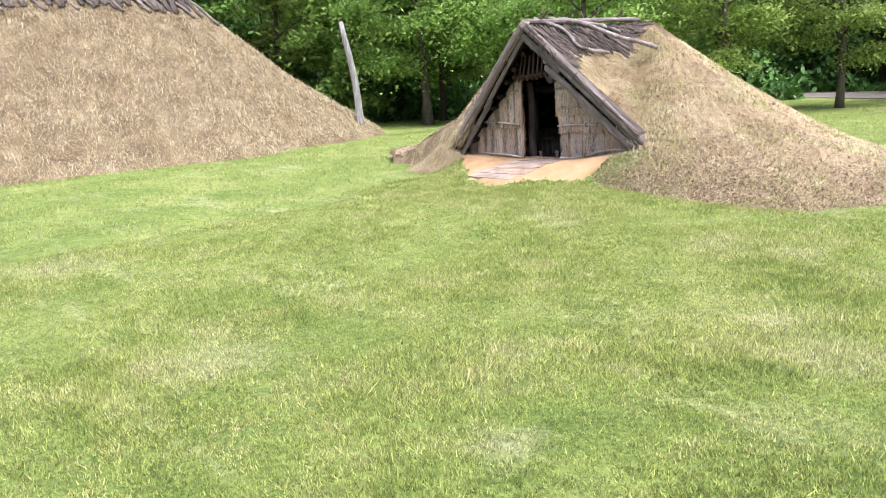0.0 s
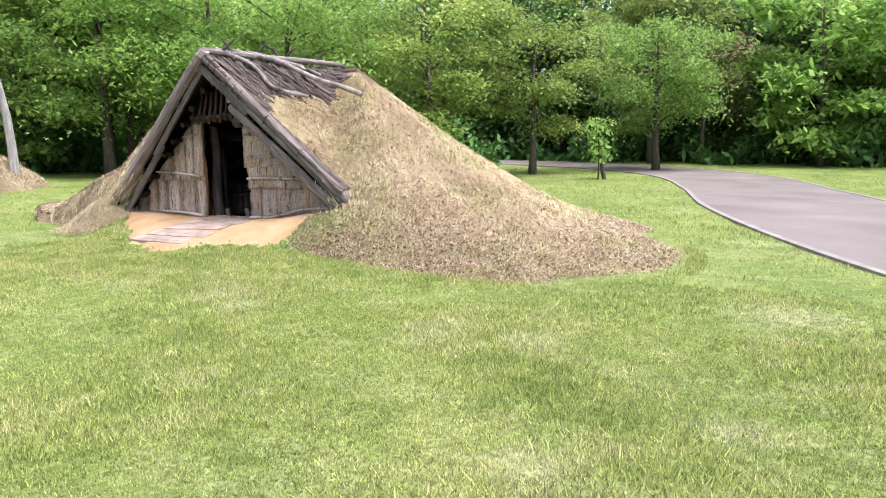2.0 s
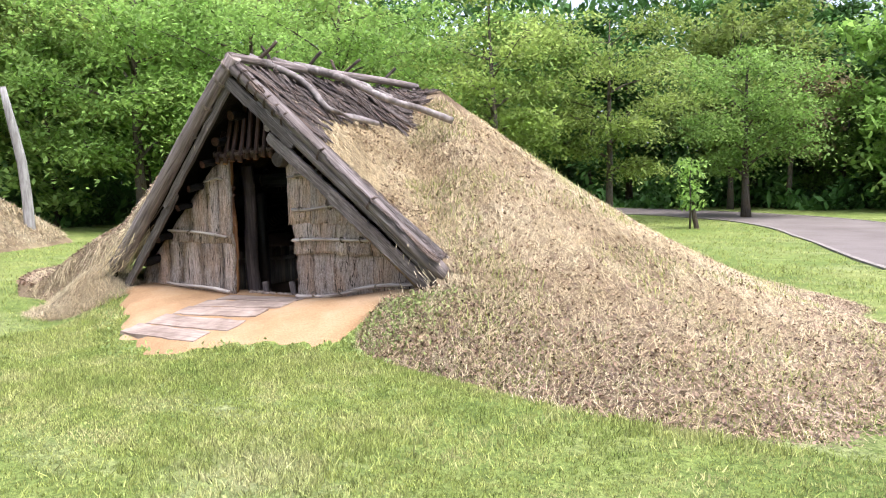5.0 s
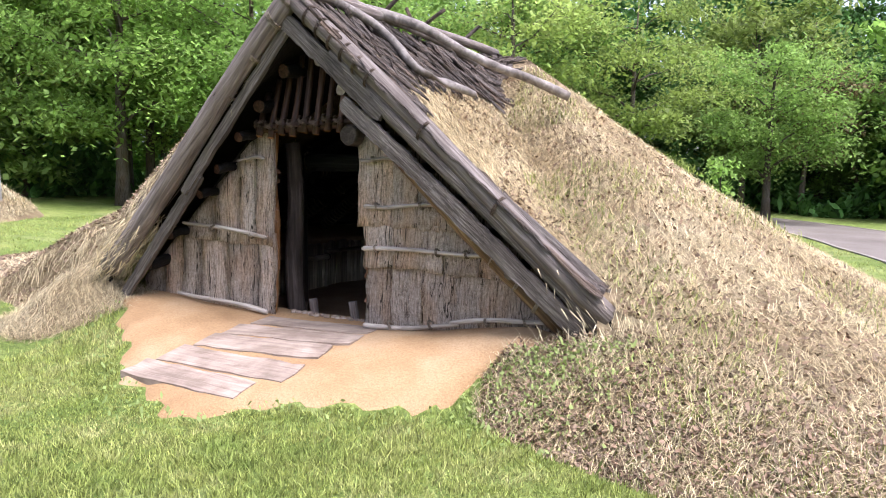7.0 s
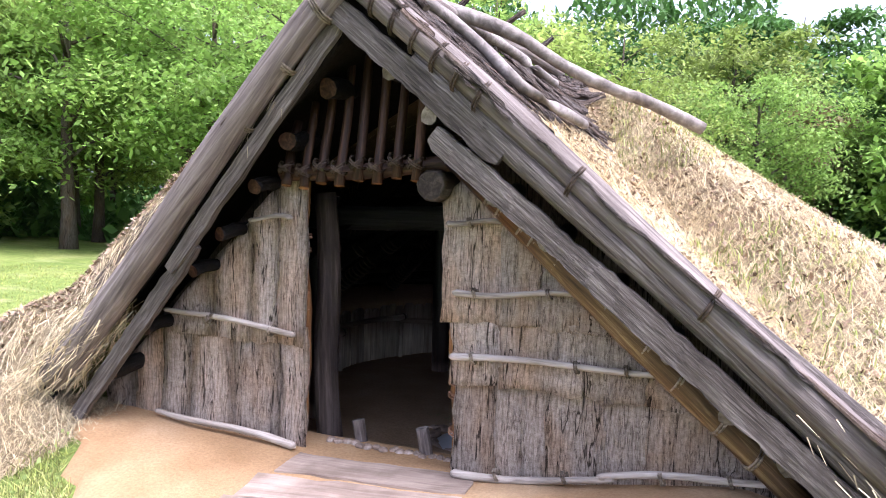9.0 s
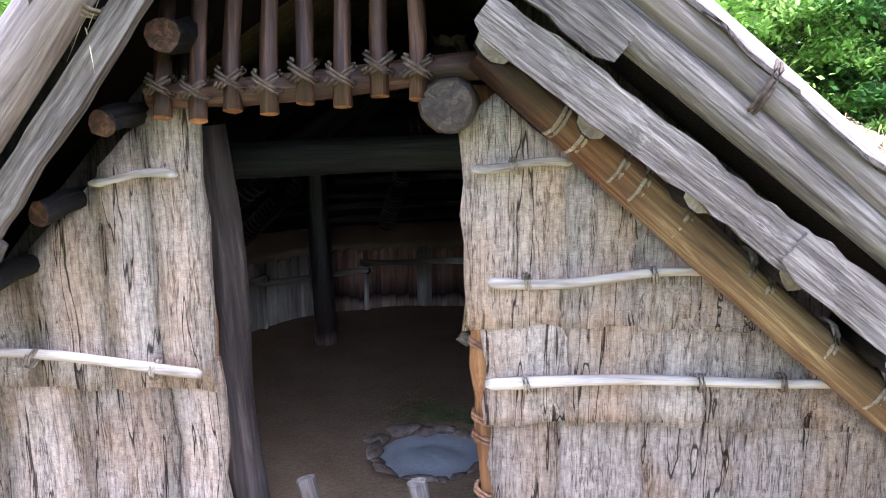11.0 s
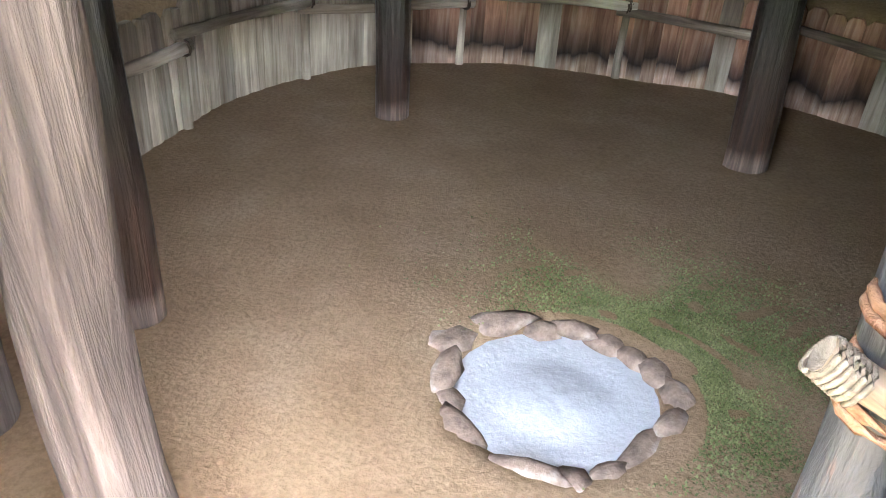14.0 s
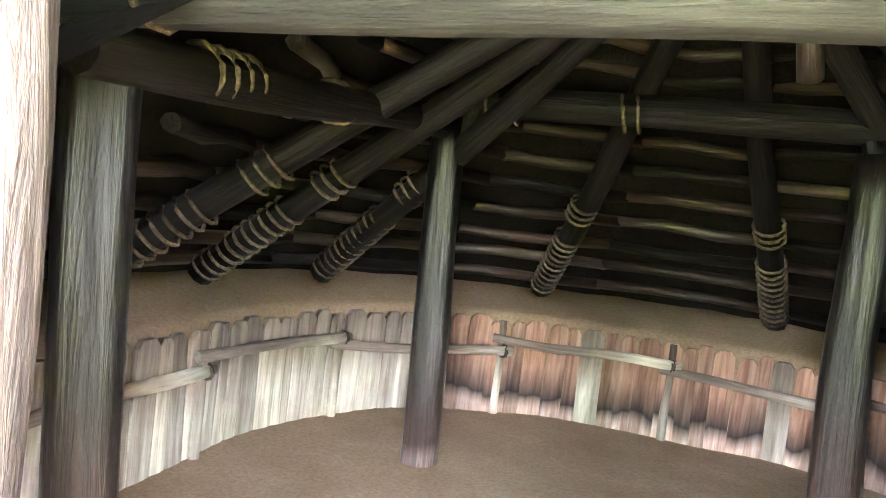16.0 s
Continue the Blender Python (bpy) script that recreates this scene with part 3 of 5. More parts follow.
def roof_bark(x0, y0, x1, y1, w, lift):
    """One narrow bark sheet lying on the roof from (x0, y0) to (x1, y1)."""
    n = 6
    a, b = np.array([x0, y0]), np.array([x1, y1])
    dd = (b - a) / np.linalg.norm(b - a)
    pp = np.array([-dd[1], dd[0]])
    length = np.linalg.norm(b - a)
    top, bot = [], []
    hh = lambda x, y: hut_height(x, max(y, FRONT + 0.002))
    p0 = Vector((x0, y0, float(hh(x0, y0)) + lift))
    p1 = Vector((x1, y1, float(hh(x1, y1)) + lift))
    m = Matrix.Translation(p0) @ (p1 - p0).to_track_quat("Z", "Y").to_matrix().to_4x4()
    inv = m.inverted()
    for i in range(n + 1):
        s = i / n
        for o in (-0.5, 0.0, 0.5):
            q = a + (b - a) * s + pp * w * (o * (1 if 0 < i < n else 0.6) + rb.uniform(-0.16, 0.16))
            z = float(hh(q[0], q[1])) + lift + rb.uniform(-0.008, 0.012)
            top.append(inv @ Vector((q[0], q[1], z)))
            bot.append(inv @ Vector((q[0], q[1], z - 0.014)))
    k = len(top)
    f = []
    for i in range(n):
        for j in range(2):
            c = i * 3 + j
            f += [(c, c + 1, c + 4, c + 3), (k + c, k + c + 3, k + c + 4, k + c + 1)]
        f += [(i * 3, i * 3 + 3, k + i * 3 + 3, k + i * 3), (i * 3 + 2, k + i * 3 + 2, k + i * 3 + 5, i * 3 + 5)]
    f += [(0, k, k + 1, 1), (1, k + 1, k + 2, 2), (3 * n, 3 * n + 1, k + 3 * n + 1, k + 3 * n), (3 * n + 1, 3 * n + 2, k + 3 * n + 2, k + 3 * n + 1)]
    return put("roof_bark", mesh_of("roof_bark", top + bot, f, M_ROOFBARK, False), hut, m)


for sgn in (1, -1):
    y = FRONT
    while y < 3.3:
        top = float(bark_reach(y)) - 0.06
        for L0, L1, up in ((0.0, 0.55, 0.05), (0.45, 1.0, 0.035)):
            roof_bark(sgn * (L0 * top + 0.01), y + 0.1, sgn * (L1 * top + rb.uniform(-0.05, 0.05)), y + 0.1 + rb.uniform(-0.03, 0.03), 0.26, up + rb.uniform(0, 0.01))
        y += 0.2
for row in range(3):
    y = FRONT - 0.03
    while y < 3.4:
        w = rb.uniform(0.022, 0.06)
        for sgn in (1, -1):
            L0, L1 = ((0.0, 0.45), (0.26, 0.75), (0.55, 1.0))[row]
            top = float(bark_reach(y))
            end = L1 * top + rb.uniform(-0.1, 0.12)
            start = L0 * top + rb.uniform(0, 0.1)
            roof_bark(sgn * (start + 0.005), y + w * 0.5 + rb.uniform(-0.06, 0.06), sgn * end, y + w * 0.5 + rb.uniform(-0.16, 0.24), w * rb.uniform(0.9, 1.5), 0.085 - 0.018 * row + rb.uniform(-0.01, 0.03))
        y += w * 1.15
for sgn, reach in ((1, 2.42), (-1, 1.9)):
    s = 0.5
    while s < reach - 0.3:
        for yy, lift in ((FRONT - 0.02, 0.05), (FRONT + 0.06, 0.045), (FRONT + 0.13, 0.03), (FRONT + 0.2, 0.02)):
            e = min(s + rb.uniform(0.35, 0.6), reach)
            if yy > FRONT + 0.15 and s > 1.5:
                continue
            roof_bark(sgn * s, yy + rb.uniform(0, 0.05), sgn * e, yy + rb.uniform(0, 0.06), rb.uniform(0.05, 0.1), lift + rb.uniform(0, 0.015))
        s += 0.3


def on_roof(x, y, up):
    return (x, y, float(hut_height(x, y)) + up)


# weathered branches that weigh the ridge bark down
def crooked(pts, r0, r1, seed, label):
    """A bent branch through a few places."""
    p = spline([Vector(q) for q in pts], 16)
    rr = random.Random(seed)
    rad = [(r0 + (r1 - r0) * i / 15) * rr.uniform(0.9, 1.12) for i in range(16)]
    v, f = tube([Vector(q) for q in p], rad, 9, 0.08, seed)
    return part("ridge_branch", v, f, M_BRANCH, hut, label)


crooked([(-0.1, -0.05, 2.68), (0.04, 0.1, 2.6), (0.17, 0.38, 2.5), (0.36, 0.45, 2.34), (0.6, 0.4, 2.12), (0.73, 0.75, 2.03), (0.8, 1.1, 1.98)], 0.04, 0.03, 11, "crooked grey weathered branch")
crooked([(-0.05, 0.3, 2.68), (0.05, 0.95, 2.61), (0.14, 1.75, 2.54), (0.3, 2.2, 2.4)], 0.036, 0.036, 12, "straight grey weathered branch")
crooked([(-0.1, 0.7, 2.68), (0.3, 1.0, 2.56), (0.6, 1.25, 2.38), (0.9, 1.4, 2.24), (1.14, 1.55, 2.16), (1.44, 1.77, 2.02)], 0.045, 0.042, 13, "long bent grey branch")
crooked([(-0.3, 1.2, 2.45), on_roof(-0.5, 1.3, 0.14), on_roof(-0.8, 1.5, 0.12)], 0.045, 0.05, 15, "grey weathered branch")
for y, tilt in ((-0.05, 0.16), (0.12, -0.14), (0.75, 0.15), (1.35, -0.1), (1.5, 0.18), (2.4, 0.15)):
    log("ridge_peg", (-tilt, y, 2.5), (tilt * 1.2, y + 0.12, 2.83), 0.022, 0.018, M_ROOFBARK, hut, 0.01, 0.1, int(y * 50) + 90)
log("ridge_pole", (0.0, FRONT - 0.05, 2.62), (0.05, 3.3, 2.66), 0.05, 0.045, M_LOG, hut, 0.02, 0.06, 21)

# gable edge: round logs and rough planks lashed along the slopes
bl = log("barge_log", (0.0, -0.4, 2.52), (2.47, -0.36, 0.43), 0.07, 0.08, M_LOG, hut, 0.02, 0.07, 31, "smooth grey barked log along the gable", 12, 14)
for k, s in enumerate((0.18, 0.32, 0.46, 0.6, 0.74, 0.88, 1.45, 2.2)):
    ring("lashing", (0, 0, s), (0, 0.15, 1), 0.074, M_ROPE_DARK, bl, 2, 0.006, k)
bl = log("barge_log", (0.04, -0.42, 2.62), (-2.02, -0.36, 0.33), 0.075, 0.095, M_LOG, hut, 0.03, 0.07, 32, "smooth grey barked log along the gable", 12, 14)
for k, s in enumerate((0.12, 0.3, 0.62, 1.0, 1.6)):
    ring("lashing", (0, 0, s), (0, 0.3, 1), 0.082, M_ROPE, bl, 3, 0.006, k + 20)
log("barge_log", (0.32, -0.37, 2.14), (2.42, -0.35, 0.36), 0.055, 0.055, M_PLANK, hut, 0.02, 0.12, 35)
log("barge_log", (0.7, -0.3, 1.95), (2.58, -0.24, 0.42), 0.045, 0.05, M_PLANK, hut, 0.03, 0.1, 33)
log("barge_log", (-1.1, -0.28, 1.35), (-2.15, -0.3, 0.36), 0.05, 0.05, M_PLANK, hut, 0.03, 0.1, 34)


def rough_plank(a, b, w, t, seed):
    """A split plank with torn edges, its width in the gable's plane."""
    a, b = Vector(a), Vector(b)
    m = Matrix.Translation(a) @ (b - a).to_track_quat("Z", "Y").to_matrix().to_4x4()
    inv = m.to_3x3().inverted()
    wy = (inv @ Vector((0, 1, 0))).normalized()
    wx = wy.cross(Vector((0, 0, 1))).normalized()
    rr = random.Random(seed)
    n, L = 24, (b - a).length
    v, f = [], []
    for i in range(n + 1):
        s = i / n
        half = w * 0.5 * (1 if 0 < i < n else 0.75)
        e0, e1 = -half * (rr.uniform(0.92, 1.04) - 0.12 * (rr.random() < 0.2)), half * (rr.uniform(0.92, 1.04) - 0.15 * (rr.random() < 0.2))
        for e, d_ in ((e0, -t), (0, -t * 1.25), (e1, -t), (e1, t), (0, t), (e0, t)):
            v.append(wx * e + wy * d_ * rr.uniform(0.8, 1.15) + Vector((0, 0, s * L)))
    for i in range(n):
        for k in range(6):
            p, q = i * 6 + k, i * 6 + (k + 1) % 6
            f.append((p, q, q + 6, p + 6))
    f += [tuple(range(5, -1, -1)), tuple(n * 6 + k for k in range(6))]
    return put("barge_plank", mesh_of("barge_plank", v, f, M_PLANK, False), hut, m, "grey split plank with torn edges")


rough_plank((-0.16, -0.4, 2.44), (0.78, -0.4, 1.69), 0.125, 0.022, 1)
rough_plank((0.43, -0.38, 1.79), (1.35, -0.38, 1.08), 0.12, 0.024, 2)
rough_plank((1.2, -0.4, 1.2), (2.28, -0.38, 0.33), 0.125, 0.024, 3)
rough_plank((-0.08, -0.37, 2.35), (-1.13, -0.37, 1.05), 0.085, 0.022, 4)
rough_plank((-0.98, -0.35, 1.2), (-1.89, -0.33, 0.09), 0.095, 0.022, 5)

# purlins whose ends show under the gable
PURLIN = [(0.03, 2.26, 0.045), (0.16, 2.1, 0.05), (0.39, 1.88, 0.048), (0.46, 1.72, 0.06), (0.72, 1.51, 0.052), (0.99, 1.32, 0.052), (1.26, 1.1, 0.05), (1.53, 0.87, 0.052), (1.78, 0.66, 0.05), (2.02, 0.46, 0.06),
          (-0.26, 2.04, 0.06), (-0.5, 1.77, 0.055), (-0.71, 1.52, 0.045), (-0.94, 1.25, 0.042), (-1.13, 1.03, 0.042), (-1.48, 0.66, 0.046), (-1.74, 0.38, 0.06)]
# overhang's shade is in the colour: near-black poles, left ends darker than right
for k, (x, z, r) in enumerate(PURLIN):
    log("purlin", (x, -0.26 - 0.05 * (k % 3) if x > 0 else -0.2, z), (x * 0.99, 0.04, z + 0.03), r * 0.92, r * 0.9, M_DARK, hut, 0.01, 0.1, 40 + k, cap=M_END if x > 0 else M_STICK)
log("eave_log", (0.31, -0.13, 1.56), (0.33, 1.0, 1.58), 0.085, 0.085, M_SOOT, hut, 0.01, 0.05, 60, "thick dark log with a cracked end", cap=M_WORN, taper=0.85, sides=16)

# lintel with lashed sticks above the door
lin = log("lintel", (-0.62, -0.06, 1.6), (0.42, -0.06, 1.68), 0.042, 0.045, M_STICK, hut, 0.015, 0.08, 61, "brown lintel pole with bast lashings", 10, 11)
for k in range(8):
    x = -0.56 + 0.112 * k
    z = 1.6 + 0.08 * (x + 0.62)
    st = log("gable_stick", (x, -0.115, z - 0.07 - 0.02 * (k % 2)), (x - 0.02, 0.02, 2.5 - 0.9 * abs(x) - 0.1), 0.028, 0.024, M_STICK, hut, 0.008, 0.1, 70 + k, cap=M_BROWN)
    ring("lashing", (0, 0.03, 0.09), (0.7, 0.3, 1), 0.045, M_ROPE_DARK, st, 2, 0.005, k, 1.2)
    ring("lashing", (0, 0.03, 0.09), (-0.7, 0.3, 1), 0.045, M_ROPE_DARK, st, 2, 0.005, k + 9, 1.2)

# slanting lashed poles under the roof edge
sp = log("slant_pole", (0.42, -0.1, 1.72), (2.12, -0.08, 0.22), 0.068, 0.062, M_YELLOW, hut, 0.012, 0.08, 81, "yellowed pole, dark brown at its upper end, with rope lashings", 12, 14, knots=0.03)
for k, s in enumerate((0.28, 0.36, 0.5, 0.58, 0.74, 0.98, 1.05, 1.3, 1.5, 1.75, 1.95)):
    ring("lashing", (0, 0, s), (0.3, 0.2, 1), 0.068, M_ROPE, sp, 2, 0.007, k)

# bark front, in strips and tiers
bk = random.Random(9)


def bark_strip(x0, x1, z0, zt, y, wave=0.012):
    """One bark strip; zt gives the height of its top at x."""
    nz, ncol = 7, 4
    xc, zc = (x0 + x1) / 2, z0
    ph = bk.uniform(0, 6)
    e = [[(bk.uniform(-wave, wave)) for _ in range(nz + 1)] for _ in range(2)]
    drop = [bk.uniform(-0.02, 0.015) for _ in range(ncol)]
    tp = [bk.uniform(-0.015, 0.01) for _ in range(ncol)]
    front, back = [], []
    for i in range(nz + 1):
        for k in range(ncol):
            s = k / (ncol - 1)
            xl = x0 + (x1 - x0) * s + (e[0][i] * (1 - s) + e[1][i] * s)
            lo, hi = z0 + drop[k], max(zt(xl) + tp[k], z0 + 0.04)
            z = lo + (hi - lo) * i / nz
            yy = y - 0.008 * math.sin(math.pi * s) + 0.006 * math.sin(i * 1.3 + ph) + bk.uniform(-0.003, 0.003)
            front.append((xl - xc, yy, z - zc))
            back.append((xl - xc, yy + 0.016, z - zc))
    n = len(front)
    f = []
    for i in range(nz):
        for k in range(ncol - 1):
            a = i * ncol + k
            f.append((a, a + 1, a + ncol + 1, a + ncol))
        for a in (i * ncol, i * ncol + ncol - 1):
            f.append((a, a + ncol, n + a + ncol, n + a))
    for k in range(ncol - 1):
        f.append((k, n + k, n + k + 1, k + 1))
        a = nz * ncol + k
        f.append((a, a + 1, n + a + 1, n + a))
    return put("bark_strip", mesh_of("bark_strip", front + back, f, M_BARK), hut, pose(xc, 0, zc))


def tier(xa, xb, z0, zt, y, wide=(0.12, 0.34), low=None):
    x = xa
    while x < xb - 0.02:
        w = min(bk.uniform(*wide), xb - x)
        base = low(x) if low else z0
        if zt(x + w / 2) > base + 0.05:
            bark_strip(x - 0.004, x + w + 0.01, base, zt, y + bk.uniform(-0.006, 0.006))
        x += w


def top_right(x):
    return min(1.985 - 0.86 * x, 1.49 + (x - 0.32) * 1.25)


def top_left(x):
    return min(2.2 + 0.98 * x, 1.64)


tier(0.43, 2.12, 0.0, lambda x: min(0.68, top_right(x)), 0.012, low=lambda x: float(sill(x)) - 0.03)
tier(0.41, 1.72, 0.55, lambda x: min(1.0, top_right(x)), -0.006)
tier(0.345, 1.5, 0.87, top_right, -0.022)
tier(-2.0, -0.495, -0.02, lambda x: min(0.74, top_left(x)), 0.012, low=lambda x: float(sill(x)) - 0.03)
tier(-1.45, -0.5, 0.62, top_left, -0.008)
# poles behind the bark that carry it
for k, (x0, x1, z1) in enumerate(((0.435, 0.385, 1.62), (-0.6, -0.59, 1.62))):
    jp = log("door_jamb", (x0, 0.1, -0.1), (x1, 0.1, z1), 0.054, 0.046, M_BROWN, hut, 0.02, 0.1, 101 + k, "orange-brown knotty door pole with lashings", 12, 16, knots=0.2)
    for j, s in enumerate((0.35, 0.55, 0.62, 0.88, 0.98, 1.22, 1.3)):
        ring("lashing", (0, 0, s + 0.04 * k), (0.1, 0.2, 1), 0.053, M_ROPE_RED, jp, 2, 0.007, j)
log("wall_post", (1.2, 0.07, -0.05), (1.2, 0.07, 0.95), 0.04, 0.04, M_SOOT, hut, 0.01, 0.08, 103)
log("wall_post", (-1.15, 0.07, -0.05), (-1.15, 0.07, 0.95), 0.04, 0.04, M_SOOT, hut, 0.01, 0.08, 104)
for z in (0.35, 0.7, 1.03):
    log("wall_rail", (0.46, 0.06, z), (1.9 - z * 0.75, 0.06, z), 0.022, 0.02, M_SOOT, hut, 0.01, 0.08, int(z * 100))
    log("wall_rail", (-0.56, 0.06, z), (-1.85 + z * 0.85, 0.06, z), 0.022, 0.02, M_SOOT, hut, 0.01, 0.08, int(z * 100) + 7)


# bleached rods tied over the bark
def rod(a, b, r, seed, ties, mat=M_ROD, bend=0.018, label="bleached wooden rod tied across the bark"):
    ob = log("tie_rod", a, b, r, r * 0.75, mat, hut, bend, 0.12, seed, label, 9, 13, knots=0.09, cap=M_ROD, taper=0.5)
    for k, s in enumerate(ties):
        ring("tie", (0, 0, s), (0.05, 0.1, 1), r + 0.004, M_ROPE, ob, 2, 0.005, seed + k, 1.3)


rod((0.415, -0.055, 0.69), (1.62, -0.05, 0.73), 0.02, 111, (0.13, 0.66, 0.9))
rod((0.425, -0.06, 1.02), (1.12, -0.05, 1.06), 0.017, 112, (0.12, 0.5))
rod((0.375, -0.06, 1.37), (0.68, -0.055, 1.39), 0.016, 113, (0.13,))
rod((-0.52, -0.055, 0.7), (-1.48, -0.045, 0.76), 0.019, 114, (0.16, 0.6))
rod((-0.56, -0.05, 1.36), (-0.86, -0.045, 1.33), 0.016, 115, ())
rod((0.45, -0.06, 0.085), (1.28, -0.06, 0.2), 0.022, 116, (0.25, 0.6), M_ROD, 0.03, "pale rod tied along the foot of the bark")
rod((1.2, -0.06, 0.2), (2.05, -0.05, 0.31), 0.02, 117, (0.3, 0.6), M_ROD, 0.02, "pale rod tied along the foot of the bark")
rod((-0.5, -0.06, 0.07), (-1.52, -0.06, 0.13), 0.023, 118, (), M_ROD, 0.015, "pale rod tied along the foot of the bark")

# inner door posts
ip = log("inner_post", (-0.55, 0.46, -0.3), (-0.67, 0.46, 1.5), 0.083, 0.068, M_WORN, hut, 0.03, 0.06, 121, "stout worn post inside the door", 14, 12)
ip = log("inner_post", (0.47, 0.42, -0.3), (0.36, 0.42, 1.5), 0.055, 0.042, M_SHEEN, hut, 0.015, 0.08, 122, "dark charred post with rope lashings", 12, 14, knots=0.04)
for j, s in enumerate((0.93, 0.98, 1.05, 1.3, 1.37)):
    ring("lashing", (0, 0, s), (0.1, 0.15, 1), 0.05, M_ROPE_RED, ip, 2, 0.007, j)
rail = log("cross_rail", (0.3, 0.34, 0.735), (0.63, 0.27, 0.53), 0.02, 0.02, M_TAN, hut, 0.02, 0.08, 123, "pale rail with frayed rope end")
for j, q in enumerate((0.05, 0.2)):
    ring("lashing", (0, 0, q + 0.1), (0.05, 0.05, 1), 0.019, M_ROPE_SOOT, rail, 3, 0.004, j)
ring("rope_wrap", (0.318, 0.336, 0.724), (-0.82, 0.17, 0.5), 0.021, M_ROPE_SOOT, hut, 6, 0.0035, 17)

# bark sheets that close the gable behind the purlins, darkened for the shade there
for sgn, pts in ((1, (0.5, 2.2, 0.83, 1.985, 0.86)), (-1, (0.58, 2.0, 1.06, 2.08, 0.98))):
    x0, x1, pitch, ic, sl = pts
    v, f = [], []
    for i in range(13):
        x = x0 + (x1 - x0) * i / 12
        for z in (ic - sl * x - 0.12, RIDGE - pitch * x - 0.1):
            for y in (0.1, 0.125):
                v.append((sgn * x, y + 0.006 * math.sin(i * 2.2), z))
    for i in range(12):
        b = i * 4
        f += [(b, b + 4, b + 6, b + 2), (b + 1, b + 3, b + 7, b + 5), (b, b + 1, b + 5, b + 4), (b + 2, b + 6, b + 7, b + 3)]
    part("gable_bark", v, f, M_ROOFBARK, hut, "bark closing the gable, darkened for shade")

# ---- inside the pit ----
ROOM = (0.05, 2.58)


def room_r(a):
    """Radius of the board wall at the angle a."""
    back = math.sin(a) > 0
    c, s = abs(math.cos(a)) / 1.9, abs(math.sin(a)) / (1.83 if back else 2.1)
    p = 2.4 if back else 4.5
    return (c ** p + s ** p) ** (-1 / p)


HEARTH = (0.05, 1.37)
fx, fy = np.linspace(-2.3, 2.3, 70), np.concatenate([[0.27, 0.3, 0.31], np.linspace(0.36, 4.8, 68)])
FX, FY = np.meshgrid(fx, fy)
FZ = -0.2 + vnoise(FX, FY, 4.5, 0.008, 4) - 0.1 * smooth01((0.35 - np.hypot(FX - HEARTH[0], FY - HEARTH[1])) / 0.14)
FZ[0], FZ[1] = -0.02, -0.02
k = len(fx)
part("pit_floor", np.stack([FX, FY, FZ], -1).reshape(-1, 3), [(j * k + i, j * k + i + 1, (j + 1) * k + i + 1, (j + 1) * k + i) for j in range(len(fy) - 1) for i in range(k - 1)], M_FLOOR, hut, "dark trodden earth floor")

# earth ledge behind the boards, and the dark inner skin of the roof
def annulus(rows, mat, name, label, a0, a1, n=64):
    v, f = [], []
    for i in range(n + 1):
        a = a0 + (a1 - a0) * i / n
        for extra, z in rows:
            r = room_r(a) + extra
            v.append((ROOM[0] + r * math.cos(a), max(ROOM[1] + r * math.sin(a), 0.17), z + 0.008 * math.sin(i * 2.7 + extra * 9)))
    q = len(rows)
    for i in range(n):
        for j in range(q - 1):
            f.append((i * q + j, i * q + j + 1, (i + 1) * q + j + 1, (i + 1) * q + j))
    return part(name, v, f, mat, hut, label)


A0, A1 = radians(-62), radians(-118 + 360)
annulus([(0.03, -0.3), (0.03, 0.36), (0.1, 0.39), (0.25, 0.43), (0.55, 0.5)], M_FLOOR, "earth_ledge", "smoothed earth ledge behind the boards", radians(-60), radians(240))


def inner_z(r):
    return 0.47 + 0.88 * (2.35 - max(r, 1.0)) + 0.5 * max(1.0 - r, 0.0)


# inner lining, its colour dark enough to carry the shade under the roof
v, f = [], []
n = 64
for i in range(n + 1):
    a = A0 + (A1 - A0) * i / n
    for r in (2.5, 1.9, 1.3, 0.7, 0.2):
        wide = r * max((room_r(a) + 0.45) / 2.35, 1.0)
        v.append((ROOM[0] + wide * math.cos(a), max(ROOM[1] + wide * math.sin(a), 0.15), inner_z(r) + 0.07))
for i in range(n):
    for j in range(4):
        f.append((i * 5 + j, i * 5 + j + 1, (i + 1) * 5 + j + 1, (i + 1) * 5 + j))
part("roof_lining", v, f, M_LINING, hut, "bark lining under the roof, darkened for shade")
for rowi, r in enumerate(np.arange(2.28, 0.5, -0.155)):
    seg = 9
    for i in range(seg):
        a = radians(-30 + 240 * (i - 0.03) / seg)
        b = radians(-30 + 240 * (i + 1.03) / seg)
        z = inner_z(r) + 0.045
        log("inner_purlin", (ROOM[0] + r * math.cos(a), ROOM[1] + r * math.sin(a), z), (ROOM[0] + r * math.cos(b), ROOM[1] + r * math.sin(b), z), 0.035, 0.03,
            (M_PURLIN if (rowi + i) % 3 else M_DARK) if (rowi * 7 + i * 3) % 11 else M_SOOT, hut, 0.02, 0.09, rowi * 20 + i, "", 7, 4, cap=M_DARK)
